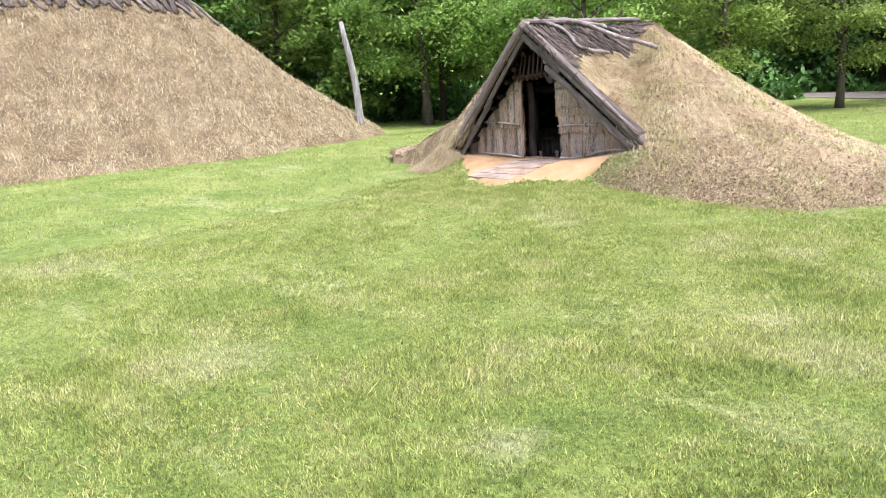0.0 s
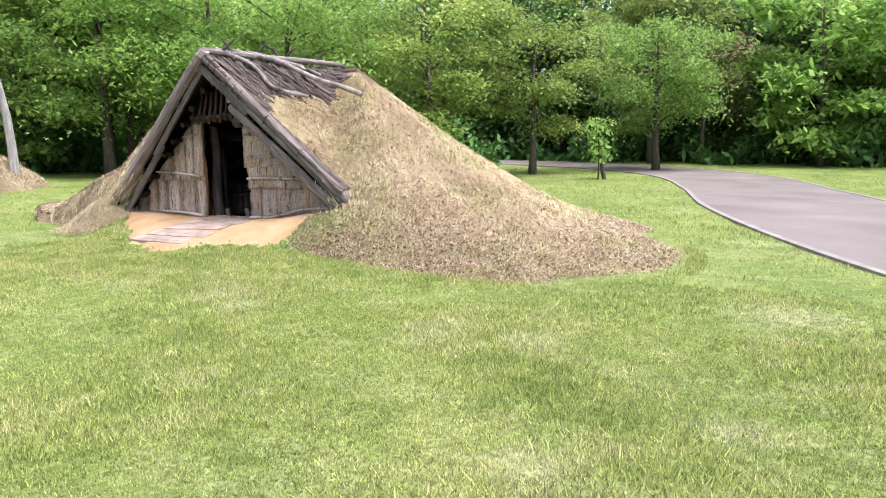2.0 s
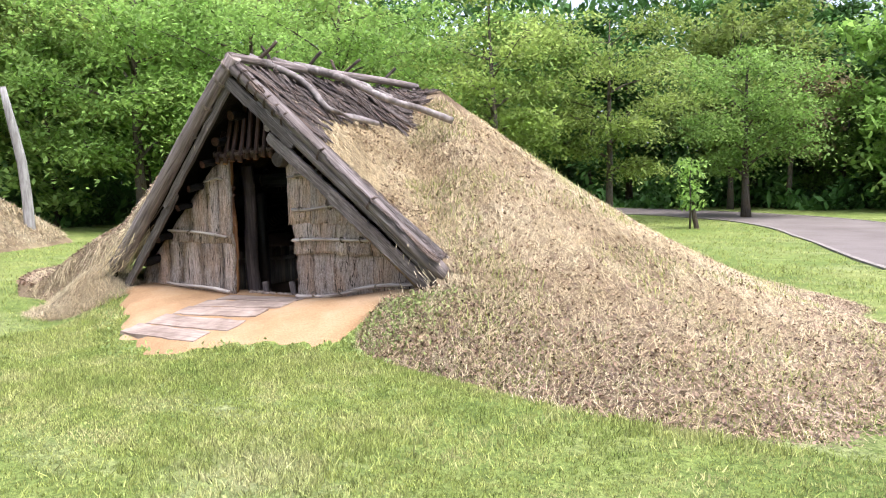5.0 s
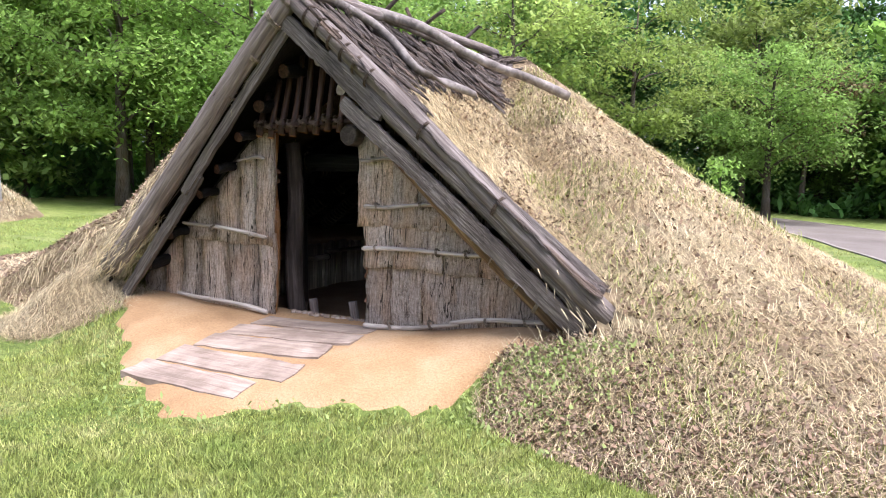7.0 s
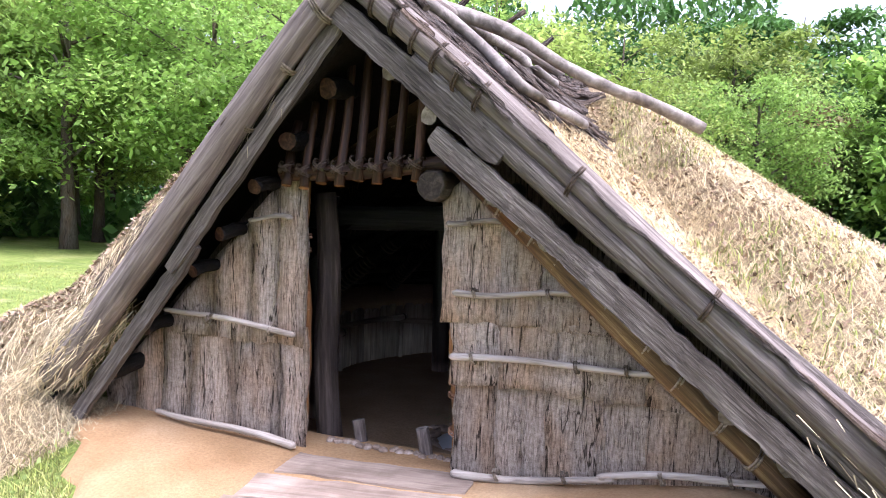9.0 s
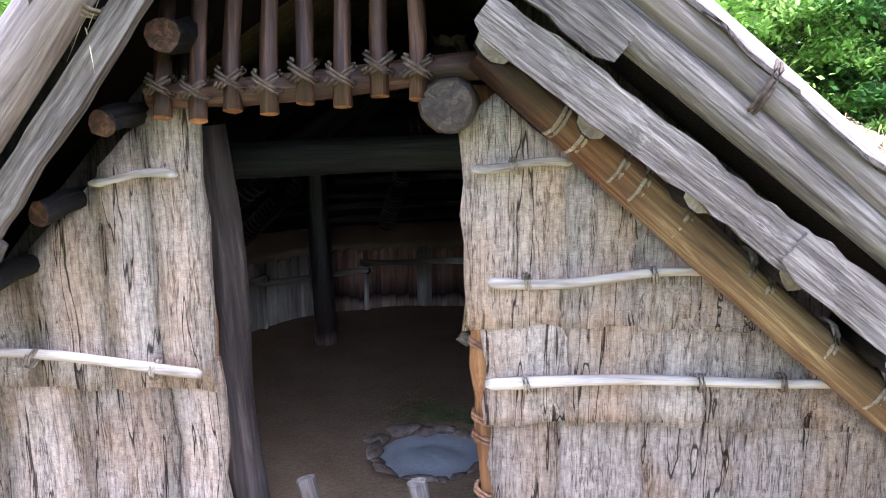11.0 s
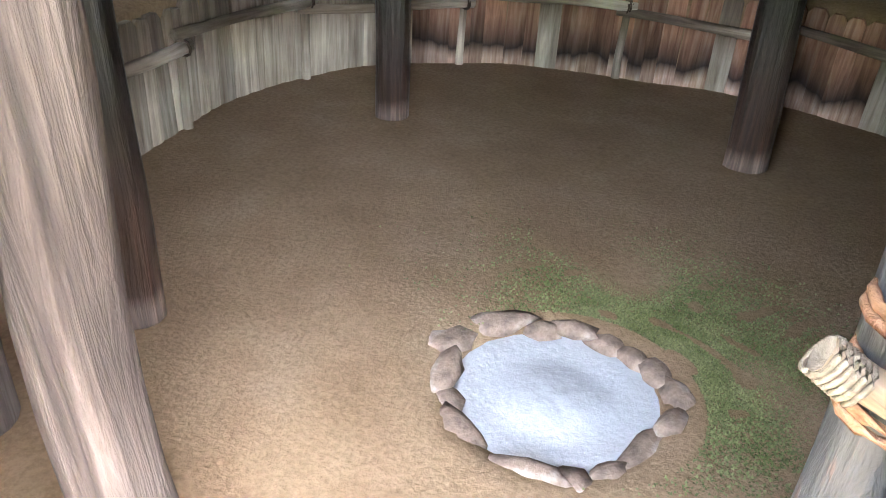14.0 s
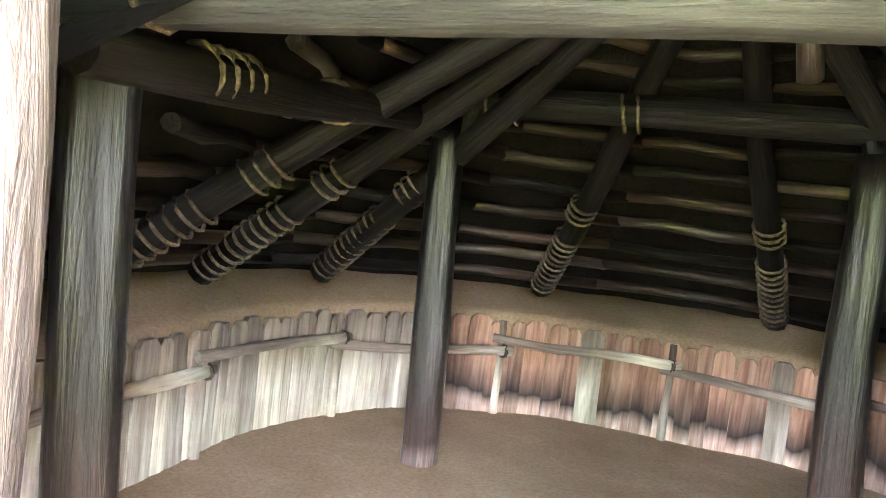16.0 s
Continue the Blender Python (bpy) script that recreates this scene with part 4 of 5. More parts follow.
for i, deg in enumerate((190, 169, 149, 112, 76, 45, 18, -12)):
    a = radians(deg)
    c, s = math.cos(a), math.sin(a)
    rf = log("rafter", (ROOM[0] + 2.2 * c, ROOM[1] + 2.2 * s, inner_z(2.2) - 0.08), (ROOM[0] + 0.12 * c, ROOM[1] + 0.12 * s, inner_z(0.12) - 0.1), 0.07, 0.05, M_DARK, hut, 0.02, 0.06, 200 + i,
             "sooted rafter wound with straw rope", 10, 10)
    for j in range(14):
        ring("lashing", (0, 0, 0.05 + 0.055 * j + (0.16 if j > 10 else 0)), (0.05, 0.1, 1), 0.07, M_ROPE_SOOT, rf, 1, 0.0085, i * 10 + j)

# lining boards round the pit
bd = random.Random(3)
a = radians(-57)
base_mesh = []
for w in (0.085, 0.1, 0.115, 0.13):
    v, f = [], []
    for z, half in ((-0.1, 0.5), (0.3, 0.5), (0.52, 0.46), (0.55, 0.25)):
        for x, y in ((-half, -0.018), (-half * 0.4, -0.024), (half * 0.4, -0.024), (half, -0.018), (half, 0.01), (-half, 0.01)):
            v.append((x * w, y, z))
    for i in range(3):
        for q in range(6):
            p, p2 = i * 6 + q, i * 6 + (q + 1) % 6
            f.append((p, p2, p2 + 6, p + 6))
    f.append(tuple(18 + q for q in range(6)))
    base_mesh.append((w, mesh_of("board", v, f, M_BOARD, False), mesh_of("board", v, f, M_BOARD_RED, False)))
count = 0
posts_at = []
while a < radians(238):
    w, me, red = bd.choice(base_mesh)
    r = room_r(a)
    ac = a + w * 0.5 / r
    r = room_r(ac)
    c, s = math.cos(ac), math.sin(ac)
    if radians(48) < ac < radians(128) and bd.random() < 0.9:
        me = red
    # tangent by a small step, so that boards follow the wall
    r2 = room_r(ac + 0.02)
    tx, ty = r2 * math.cos(ac + 0.02) - r * c, r2 * math.sin(ac + 0.02) - r * s
    put("board", me, hut, pose(ROOM[0] + r * c, ROOM[1] + r * s, -0.2 + bd.uniform(-0.02, 0.015), bd.uniform(-2, 2), bd.uniform(-1, 1), math.degrees(math.atan2(ty, tx)) + 180 + bd.uniform(-2, 2)))
    if count % 9 == 4:
        posts_at.append(ac)
    count += 1
    a += w * 1.0 / math.hypot(tx, ty) * 0.02


def ring_at(a, extra, z):
    r = room_r(a) + extra
    return (ROOM[0] + r * math.cos(a), ROOM[1] + r * math.sin(a), z)


for i in range(len(posts_at)):
    log("lining_stake", ring_at(posts_at[i], -0.038, -0.25), ring_at(posts_at[i], -0.034, 0.34), 0.024, 0.02, M_BOARD, hut, 0.006, 0.08, 300 + i)
    if i + 1 < len(posts_at):
        z = 0.2 + 0.05 * (i % 2)
        rl = log("lining_rail", ring_at(posts_at[i] - 0.03, -0.05, z - 0.03), ring_at(posts_at[i + 1] + 0.03, -0.05, z - 0.01), 0.029, 0.025, M_BOARD, hut, 0.015, 0.1, 320 + i)
        ring("lashing", (0, 0, 0.05), (0.3, 0.2, 1), 0.026, M_ROPE_DARK, rl, 2, 0.006, i, 1.3)

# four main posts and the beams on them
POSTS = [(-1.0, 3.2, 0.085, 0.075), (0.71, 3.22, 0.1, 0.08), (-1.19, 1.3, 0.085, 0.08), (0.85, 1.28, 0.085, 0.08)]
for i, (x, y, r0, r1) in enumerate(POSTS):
    po = log("main_post", (x, y, -0.22), (x - 0.04, y, 1.36), r0, r1, M_POST, hut, 0.012, 0.05, 400 + i, "glossy black post, brown lower down and pale at its foot", 14, 12)
    for sx in (-1, 1):
        log("fork", (x, y, 1.2), (x + sx * 0.09, y, 1.48), 0.05, 0.035, M_DARK, hut, 0.005, 0.05, 410 + i * 2 + sx)
BEAMS = [((-1.3, 3.22, 1.42), (1.1, 3.24, 1.47), 0.07), ((-1.3, 1.08, 1.33), (1.1, 1.1, 1.36), 0.088), ((-1.16, 1.15, 1.22), (-1.05, 3.4, 1.32), 0.06), ((0.83, 1.15, 1.3), (0.74, 3.4, 1.38), 0.06)]
for i, (p, q, r) in enumerate(BEAMS):
    be = log("roof_beam", p, q, r, r * 0.95, M_BEAM if i == 1 else M_DARK, hut, 0.02, 0.05, 430 + i, "smoke-blackened roof beam with rope turns", 12, 12, cap=M_DARK)
    for j, s in enumerate((0.36, 0.42, 0.48, 0.54, 1.0, 1.06, 2.3, 2.36)):
        if i != 1 or j in (0, 7):
            ring("lashing", (0, 0, s), (0.05, 0.1, 1), r + 0.002, M_ROPE_SOOT, be, 1, 0.009, i * 10 + j)
for k, (x, y) in enumerate(((0.3, 2.5), (0.75, 2.9))):
    log("roof_strut", (x, y, 1.5), (x * 0.5, y - 0.4, 1.95), 0.04, 0.035, M_SOOT, hut, 0.01, 0.06, 450 + k)

# hearth
hearth = new("hearth")
tagged(hearth, "round stone-ringed hearth filled with white ash", "hearth")
hearth.location = (HEARTH[0], HEARTH[1], -0.3)
verts, faces = [], []
for i in range(36):
    t = 6.2832 * i / 36
    for kk in range(11):
        s = kk / 10
        r = s * 0.305 * (1 + 0.06 * math.sin(3 * t) + 0.04 * math.sin(5 * t + 1))
        x, y = r * math.cos(t), r * math.sin(t)
        lump = 0.009 * math.exp(-(((x - 0.03) / 0.1) ** 2 + ((y + 0.02) / 0.08) ** 2)) * (1 + 0.5 * math.sin(60 * x) * math.cos(55 * y))
        verts.append((x, y, 0.06 + lump - 0.012 * math.exp(-(((r - 0.17) / 0.05) ** 2))))
for i in range(36):
    for kk in range(10):
        p, q = i * 11 + kk, ((i + 1) % 36) * 11 + kk
        faces.append((p, p + 1, q + 1, q))
part("ash", verts, faces, M_ASH, hearth, "powdery white ash")
hs = random.Random(8)
t = 0.0
while t < 6.1:
    L = hs.uniform(0.11, 0.24)
    bm = bmesh.new()
    bmesh.ops.create_icosphere(bm, subdivisions=2, radius=1.0)
    o, wide_ = hs.uniform(0, 50), hs.uniform(0.04, 0.062)
    for vv in bm.verts:
        nz = noise.noise(vv.co * 1.3 + Vector((o, 0, 0)))
        vv.co *= 1 + 0.45 * nz
        vv.co.x *= L * 0.56
        vv.co.y *= wide_
        vv.co.z *= 0.028
    me = bpy.data.meshes.new("stone")
    bm.to_mesh(me)
    bm.free()
    me.materials.append(M_STONE)
    me.polygons.foreach_set("use_smooth", [True] * len(me.polygons))
    tc = t + L / 0.32 * 0.5
    rr_ = 0.32 * (1 + 0.06 * math.sin(3 * tc) + 0.04 * math.sin(5 * tc + 1))
    put("stone", me, hearth, pose(rr_ * math.cos(tc), rr_ * math.sin(tc), 0.07 + hs.uniform(-0.01, 0.02), hs.uniform(-20, 20), hs.uniform(-15, 15), math.degrees(tc) + 90 + hs.uniform(-14, 14)))
    t += L / 0.32 * 0.77

# moss and grit round the hearth
nm = 36000
ang, rad = rng.normal(0.8, 0.6, nm), 0.36 + np.abs(rng.normal(0, 0.27, nm))
mx_, my_ = HEARTH[0] + 0.05 + rad * np.cos(ang) * 1.0, HEARTH[1] + rad * np.sin(ang) * 1.0
keep = (np.sin(mx_ * 19 + 3 * np.sin(my_ * 11)) * np.cos(my_ * 17 + 2 * np.sin(mx_ * 13)) > -0.72) & (rad < 1.1)
mx_, my_ = mx_[keep], my_[keep]
nm = len(mx_)
th = rng.uniform(0, 6.28, nm)
dx, dy = np.cos(th) * 0.0045, np.sin(th) * 0.0045
z0 = np.full(nm, -0.197)
tri3 = np.stack([np.stack([mx_ - dx, my_ - dy, z0], 1), np.stack([mx_ + dx, my_ + dy, z0], 1), np.stack([mx_ + dy * 1.5, my_ - dx * 1.5, z0 + rng.uniform(0.002, 0.007, nm)], 1)], 1)
put("moss", cards("moss", tri3, M_MOSS), label="green moss spreading over the earth beside the hearth", category="moss", kind="stuff")

# log stool
v, f = tube([(0, 0, 0), (0, 0, 0.02), (0, 0, 0.16), (0, 0, 0.3), (0, 0, 0.315)], [0.085, 0.09, 0.088, 0.09, 0.082], 18, 0.03, 5)
stool = put("log_stool", mesh_of("log_stool", v, f, M_LOG), None, pose(-1.27, 0.78, -0.2), "short grey sawn log standing on the earth floor", "log stool")

# threshold stakes and pebbles
for k, (x, y, z, lx) in enumerate(((-0.3, 0.3, 0.16, 0.06), (0.14, 0.25, 0.19, 0.07))):
    log("threshold_stake", (x + lx, y, -0.15), (x, y, z), 0.041, 0.038, M_LOG, None, 0.004, 0.08, 500 + k, cap=M_ROD)
for ob in [o for o in scene.objects if o.name.startswith("threshold_stake")]:
    tagged(ob, "short grey stake leaning at the door sill", "stake", "stakes at the door sill")
pb = random.Random(4)
for k in range(17):
    bm = bmesh.new()
    bmesh.ops.create_icosphere(bm, subdivisions=2, radius=1.0)
    o = pb.uniform(0, 99)
    for vv in bm.verts:
        vv.co *= 1 + 0.3 * noise.noise(vv.co + Vector((o, 0, 0)))
        vv.co = Vector((vv.co.x * pb.uniform(0.03, 0.031), vv.co.y * 0.025, vv.co.z * 0.022))
    me = bpy.data.meshes.new("sill_stone")
    bm.to_mesh(me)
    bm.free()
    me.materials.append(M_STONE)
    put("sill_stone", me, None, pose(-0.42 + 0.05 * k, 0.2 + pb.uniform(-0.02, 0.02), 0.045, 0, 0, pb.uniform(0, 180)), "small rounded stone set in the door sill", "stone", "stones along the door sill")

# trodden planks before the door
DECK = [((-0.62, -1.35), (0.42, -1.39), 0.24), ((-0.56, -1.08), (0.57, -1.09), 0.26), ((-0.5, -0.8), (0.56, -0.72), 0.25), ((-0.46, -0.54), (0.62, -0.42), 0.25), ((-0.45, -0.22), (0.58, -0.12), 0.27)]
for k, (p, q, w) in enumerate(DECK):
    p, q = np.array(p), np.array(q)
    c = (p + q) / 2
    L = np.linalg.norm(q - p)
    dr = random.Random(600 + k)
    v, f = [], []
    n = 10
    for i in range(n + 1):
        x = (i / n - 0.5) * L
        for y in (-w / 2 + dr.uniform(-0.012, 0.012), 0.0, w / 2 + dr.uniform(-0.012, 0.012)):
            wx, wy = c + (q - p) / L * x + np.array([-(q - p)[1], (q - p)[0]]) / L * y
            v.append((x + (dr.uniform(-0.02, 0.02) if i in (0, n) else 0), y, float(land(wx, wy)) + 0.045 + dr.uniform(-0.003, 0.003)))
    m = len(v)
    v += [(a_, b_, c_ - 0.05) for a_, b_, c_ in v]
    for i in range(n):
        for j in range(2):
            b = i * 3 + j
            f.append((b, b + 3, b + 4, b + 1))
        f += [(i * 3, m + i * 3, m + i * 3 + 3, i * 3 + 3), (i * 3 + 2, i * 3 + 5, m + i * 3 + 5, m + i * 3 + 2)]
    for i in (0, n):
        for j in range(2):
            b = i * 3 + j
            f.append((b, b + 1, m + b + 1, m + b))
    put("plank", mesh_of("plank", v, f, M_DECK, False), None, pose(c[0], c[1], 0, 0, 0, math.degrees(math.atan2((q - p)[1], (q - p)[0]))),
        "pale trodden wooden plank lying on the sand", "plank", "planks before the hut door")

# ---- the other hut ----
hut2 = new("pit_house")
tagged(hut2, "large earth-covered pit house, straw mound under a bark ridge", "hut")
mxs, mys = np.arange(-30.0, -6.8, 0.27), np.arange(-20.0, 12.5, 0.27)
verts = [(x, y, float(mound2(x, y)) + 0.02 * math.sin(x * 21 + y * 17)) for y in mys for x in mxs]
k = len(mxs)
part("earth_roof", verts, [(j * k + i, j * k + i + 1, (j + 1) * k + i + 1, (j + 1) * k + i) for j in range(len(mys) - 1) for i in range(k - 1) if float(mound2_u(mxs[i], mys[j])) < 1.06], M_THATCH, hut2, "dry grass matted over the mound")
h2 = random.Random(12)
y2_ = -8.0
while y2_ < 2.3:
    for x0, x1 in ((-0.1, 0.75), (0.55, 1.25), (0.1, -0.75)):
        p = Vector((HUT2[0] + x0, y2_ + h2.uniform(-0.1, 0.1), 0))
        q = Vector((HUT2[0] + x1 + h2.uniform(-0.15, 0.2), y2_ + h2.uniform(-0.25, 0.25), 0))
        p.z, q.z = float(mound2(p.x, p.y)) + 0.14, float(mound2(q.x, q.y)) + 0.08
        log("roof_bark", p, q, 0.1, 0.09, M_ROOFBARK, hut2, 0.02, 0.2, int(y2_ * 50) + 999, "", 6, 4, 0.3, cap=M_ROOFBARK)
    y2_ += h2.uniform(0.13, 0.22)
for k in range(9):
    yb = -7.0 + k * 1.15
    p = Vector((HUT2[0] - 0.2, yb, 0))
    q = Vector((HUT2[0] + 1.6, yb + h2.uniform(0.2, 0.9), 0))
    p.z, q.z = float(mound2(p.x, p.y)) + 0.3, float(mound2(q.x, q.y)) + 0.1
    log("ridge_branch", p, q, 0.06, 0.05, M_LOG, hut2, 0.1, 0.08, 700 + k)

# ---- trees ----
def leaf_cards(centres, sizes, seed, flat=0.55):
    """Pointed leaf pairs, four corners each, lying mostly level."""
    g = np.random.default_rng(seed)
    n = len(centres)
    th = g.uniform(0, 6.2832, n)
    u = np.stack([np.cos(th), np.sin(th), g.normal(0, flat, n)], 1)
    w = np.stack([-np.sin(th), np.cos(th), g.normal(0, flat, n)], 1)
    s = sizes[:, None]
    return np.stack([centres - u * s, centres + w * s * 0.55, centres + u * s, centres - w * s * 0.55], 1)


def make_tree(height, spread_, leaf, seed, mat, low=0.25, clumps=70, per=70, trunk_r=0.17, airy=1.0):
    """A trunk with limbs and a layered crown of leaf sprays."""
    r = random.Random(seed)
    g = np.random.default_rng(seed)
    tree = new("tree")
    verts, faces = [], []

    def add(path, rad, sides):
        v, f = tube(path, rad, sides, 0.06, r.randint(0, 9999))
        k0 = len(verts)
        verts.extend(v)
        faces.extend([tuple(i + k0 for i in q) for q in f])

    lean = (r.uniform(-0.04, 0.04) * height, r.uniform(-0.04, 0.04) * height)
    spine = [Vector((lean[0] * s * s + 0.06 * math.sin(5 * s + seed), lean[1] * s * s + 0.06 * math.cos(4 * s), height * 0.92 * s)) for s in np.linspace(0, 1, 9)]
    add(spine, [trunk_r * (1.25 if i == 0 else 1) * (1 - 0.88 * i / 8) for i in range(9)], 8)
    tips = []
    nb = 15
    for i in range(nb):
        s = low + (0.95 - low) * i / nb + r.uniform(-0.02, 0.02)
        base = spine[min(int(s * 8), 7)].lerp(spine[min(int(s * 8) + 1, 8)], s * 8 - int(s * 8))
        a = i * 2.4 + r.uniform(-0.4, 0.4)
        reach = spread_ * (0.45 + 0.75 * math.sin(math.pi * min(max((s - low) / (1.02 - low), 0.06), 0.95)) ** 0.7) * r.uniform(0.75, 1.1)
        rise = reach * r.uniform(0.15, 0.6)
        path = [base + Vector((math.cos(a) * reach * q, math.sin(a) * reach * q, rise * q ** 0.7 + 0.08 * math.sin(6 * q + i))) for q in (0, 0.25, 0.5, 0.75, 1)]
        r0 = trunk_r * (1 - 0.8 * s) * 0.5
        add(path, [r0, r0 * 0.75, r0 * 0.5, r0 * 0.3, r0 * 0.12], 5)
        for q in (0.45, 0.65, 0.85, 1.0):
            p = base + Vector((math.cos(a) * reach * q, math.sin(a) * reach * q, rise * q ** 0.7))
            for _ in range(2):
                o = Vector((r.uniform(-1, 1), r.uniform(-1, 1), r.uniform(-0.3, 0.5))) * spread_ * 0.2
                tips.append(p + o)
                add([p, p + o * 0.6, p + o], [r0 * 0.25, r0 * 0.16, r0 * 0.08], 4)
    me = mesh_of("trunk", verts, faces, M_TRUNK)
    put("trunk", me, tree)
    picks = [tips[i % len(tips)] for i in range(clumps)]
    cs, sz = [], []
    for p in picks:
        k = int(per * g.uniform(0.5, 1.4))
        rx = spread_ * g.uniform(0.12, 0.26) * airy
        q = g.normal(0, 1, (k, 3)) * np.array([rx, rx, rx * 0.32])
        q[:, 2] -= 0.25 * np.hypot(q[:, 0], q[:, 1]) ** 1.3
        cs.append(np.array(p) + q)
        sz.append(leaf * g.uniform(0.6, 1.3, k))
    put("crown", cards("crown", leaf_cards(np.concatenate(cs), np.concatenate(sz), seed), mat), tree)
    return tree


def ground_at(x, y):
    return float(lawn_height(x, y))


tr = random.Random(77)
KINDS = [
    (make_tree(10.0, 3.6, 0.17, 1, M_LEAF, 0.26, 120, 85, 0.2), "broad maple with fresh green leaves in layers"),
    (make_tree(11.5, 3.4, 0.15, 2, M_LEAF2, 0.3, 120, 75, 0.18), "tall tree with airy yellow-green spring leaves"),
    (make_tree(12.5, 3.2, 0.17, 3, M_LEAF3, 0.12, 120, 85, 0.22), "dark green tree in the shade of the wood"),
    (make_tree(9.0, 3.0, 0.16, 4, M_LEAF, 0.1, 110, 80, 0.15), "young green tree with low branches"),
    (make_tree(11.0, 2.8, 0.13, 5, M_BUD, 0.3, 70, 50, 0.17, 1.1), "tree with sparse brownish young leaves"),
]
KINDS += [
    (make_tree(10.0, 3.6, 0.1, 6, M_LEAF, 0.24, 190, 92, 0.24), "broad maple with fresh green leaves in layers"),
    (make_tree(10.5, 3.4, 0.095, 7, M_LEAF2, 0.28, 175, 88, 0.22), "tall tree with airy yellow-green spring leaves"),
]
for ob, lab in KINDS:
    tagged(ob, lab, "tree", "trees of the wood")
used = set()


def plant(kind, x, y, s=1.0, turn=None):
    ob, lab = KINDS[kind]
    m = pose(x, y, ground_at(x, y) - 0.05, 0, 0, tr.uniform(0, 360) if turn is None else turn)
    if kind not in used:
        used.add(kind)
        ob.matrix_basis = m @ Matrix.Scale(s, 4)
        return ob
    c = copy_thing(ob, m)
    c.scale = (s, s, s * tr.uniform(0.92, 1.1))
    return c


# trees that stand out
for kind, x, y, s in ((5, -9.5, 14.5, 0.85), (5, -14.0, 15.5, 0.95), (6, -6.2, 20.0, 0.9), (6, -3.3, 24.9, 0.85), (5, 1.4, 30.5, 0.8), (4, 2.6, 40.0, 1.0), (5, -8.5, 24.0, 0.95),
                      (6, -12.0, 21.0, 0.9), (1, -0.4, 38.5, 1.0), (3, 5.2, 44.0, 0.9), (2, 8.5, 45.5, 0.95), (1, 11.7, 43.5, 0.9), (0, 15.0, 41.0, 0.9), (3, 18.5, 38.5, 1.0), (5, -18.0, 13.5, 1.0), (6, -20.5, 17.0, 1.0)):
    plant(kind, x, y, s)
# the wood behind
for k in range(72):
    a = radians(tr.uniform(-32, 100))
    dist = tr.uniform(0, 1) ** 0.7
    cx, cy = 2.0, -6.0
    near = 44 if a < radians(14) else (37 if a < radians(36) else 30)
    r = near + dist * 24
    x, y = cx - r * math.sin(a), cy + r * math.cos(a)
    if bool(on_road(np.array(x), np.array(y), 2.0)) or float(mound2_u(np.array(x), np.array(y))) < 1.2:
        continue
    plant(tr.choice((0, 1, 2, 2, 2, 3, 1) if a < radians(30) else (0, 1, 1, 3, 2)), x, y, tr.uniform(0.85, 1.25))
# a looser ring of trees on the other sides
for k in range(18):
    a = radians(tr.uniform(105, 320))
    r = tr.uniform(38, 60)
    plant(tr.choice((0, 1, 2, 3)), 2 - r * math.sin(a), -6 + r * math.cos(a), tr.uniform(0.9, 1.2))

# shady undergrowth along the wood's edge
ug = np.random.default_rng(15)
n = 60000
a = np.radians(ug.uniform(-34, 102, n))
near = np.where(a < math.radians(14), 45.0, np.where(a < math.radians(36), 40.0, 33.0))
r = near + ug.uniform(0, 12, n) + 1.5 * np.sin(a * 40)
x, y = 2 - r * np.sin(a), -6 + r * np.cos(a)
z = lawn_height(x, y) + np.abs(ug.normal(0, 1.0, n)) * (1.0 + 0.6 * np.sin(a * 23) + 0.4 * np.sin(a * 61))
ok = ~on_road(x, y, 0.8)
c = np.stack([x, y, z], 1)[ok]
put("undergrowth", cards("undergrowth", leaf_cards(c, ug.uniform(0.12, 0.3, len(c)), 16, 0.8), M_LEAF3), label="dark green shrubs filling the edge of the wood", category="shrubs", kind="stuff")
# the depth of the wood, closed by far foliage
n = 120000
a = np.radians(ug.uniform(-50, 112, n))
r = ug.uniform(62, 74, n)
x, y = 2 - r * np.sin(a), -6 + r * np.cos(a)
z = lawn_height(x, y) + ug.uniform(0, 1, n) ** 1.2 * (17 + 3 * np.sin(a * 17) + 2 * np.sin(a * 41) + 4 * smooth01((a - 0.05) / 0.2))
c = np.stack([x, y, z], 1)
put("far_woods", cards("far_woods", leaf_cards(c, ug.uniform(0.2, 0.42, n), 17, 0.9), M_LEAF3), label="dense dark wood far behind the lawn", category="woods", kind="stuff")

# bare leaning trunk by the other mound
bare = put("bare_trunk", mesh_of("bare_trunk", *tube([(0, 0, -1.2), (0.02, 0.02, -0.2), (0, 0, 0.8), (-0.04, -0.05, 1.7), (-0.12, -0.17, 2.6), (-0.18, -0.26, 3.2), (-0.22, -0.34, 3.75)], [0.16, 0.15, 0.135, 0.13, 0.12, 0.105, 0.08], 12, 0.1, 3), M_PALE), None,
           pose(-14.2, 6.5, 0.15), "bleached bare trunk leaning beside the mound", "dead tree")

# sapling by the lane, with its stump-like stake
sap = new("sapling")
tagged(sap, "slender sapling with bright young leaves beside the lane", "tree")
sap.location = (0.45, 22.4, ground_at(0.45, 22.4))
v, f = tube([(0, 0, -0.1), (0.02, 0, 0.9), (-0.03, 0, 1.8), (0.05, 0, 2.6)], [0.035, 0.03, 0.02, 0.008], 6, 0.05, 4)
part("trunk", v, f, M_TRUNK, sap)
g = np.random.default_rng(5)
cc = np.stack([g.normal(0, 0.3, 420), g.normal(0, 0.3, 420), 0.7 + g.uniform(0, 1.9, 420)], 1)
cc[:, :2] *= (1.2 - 0.35 * np.abs(cc[:, 2:] - 1.5))
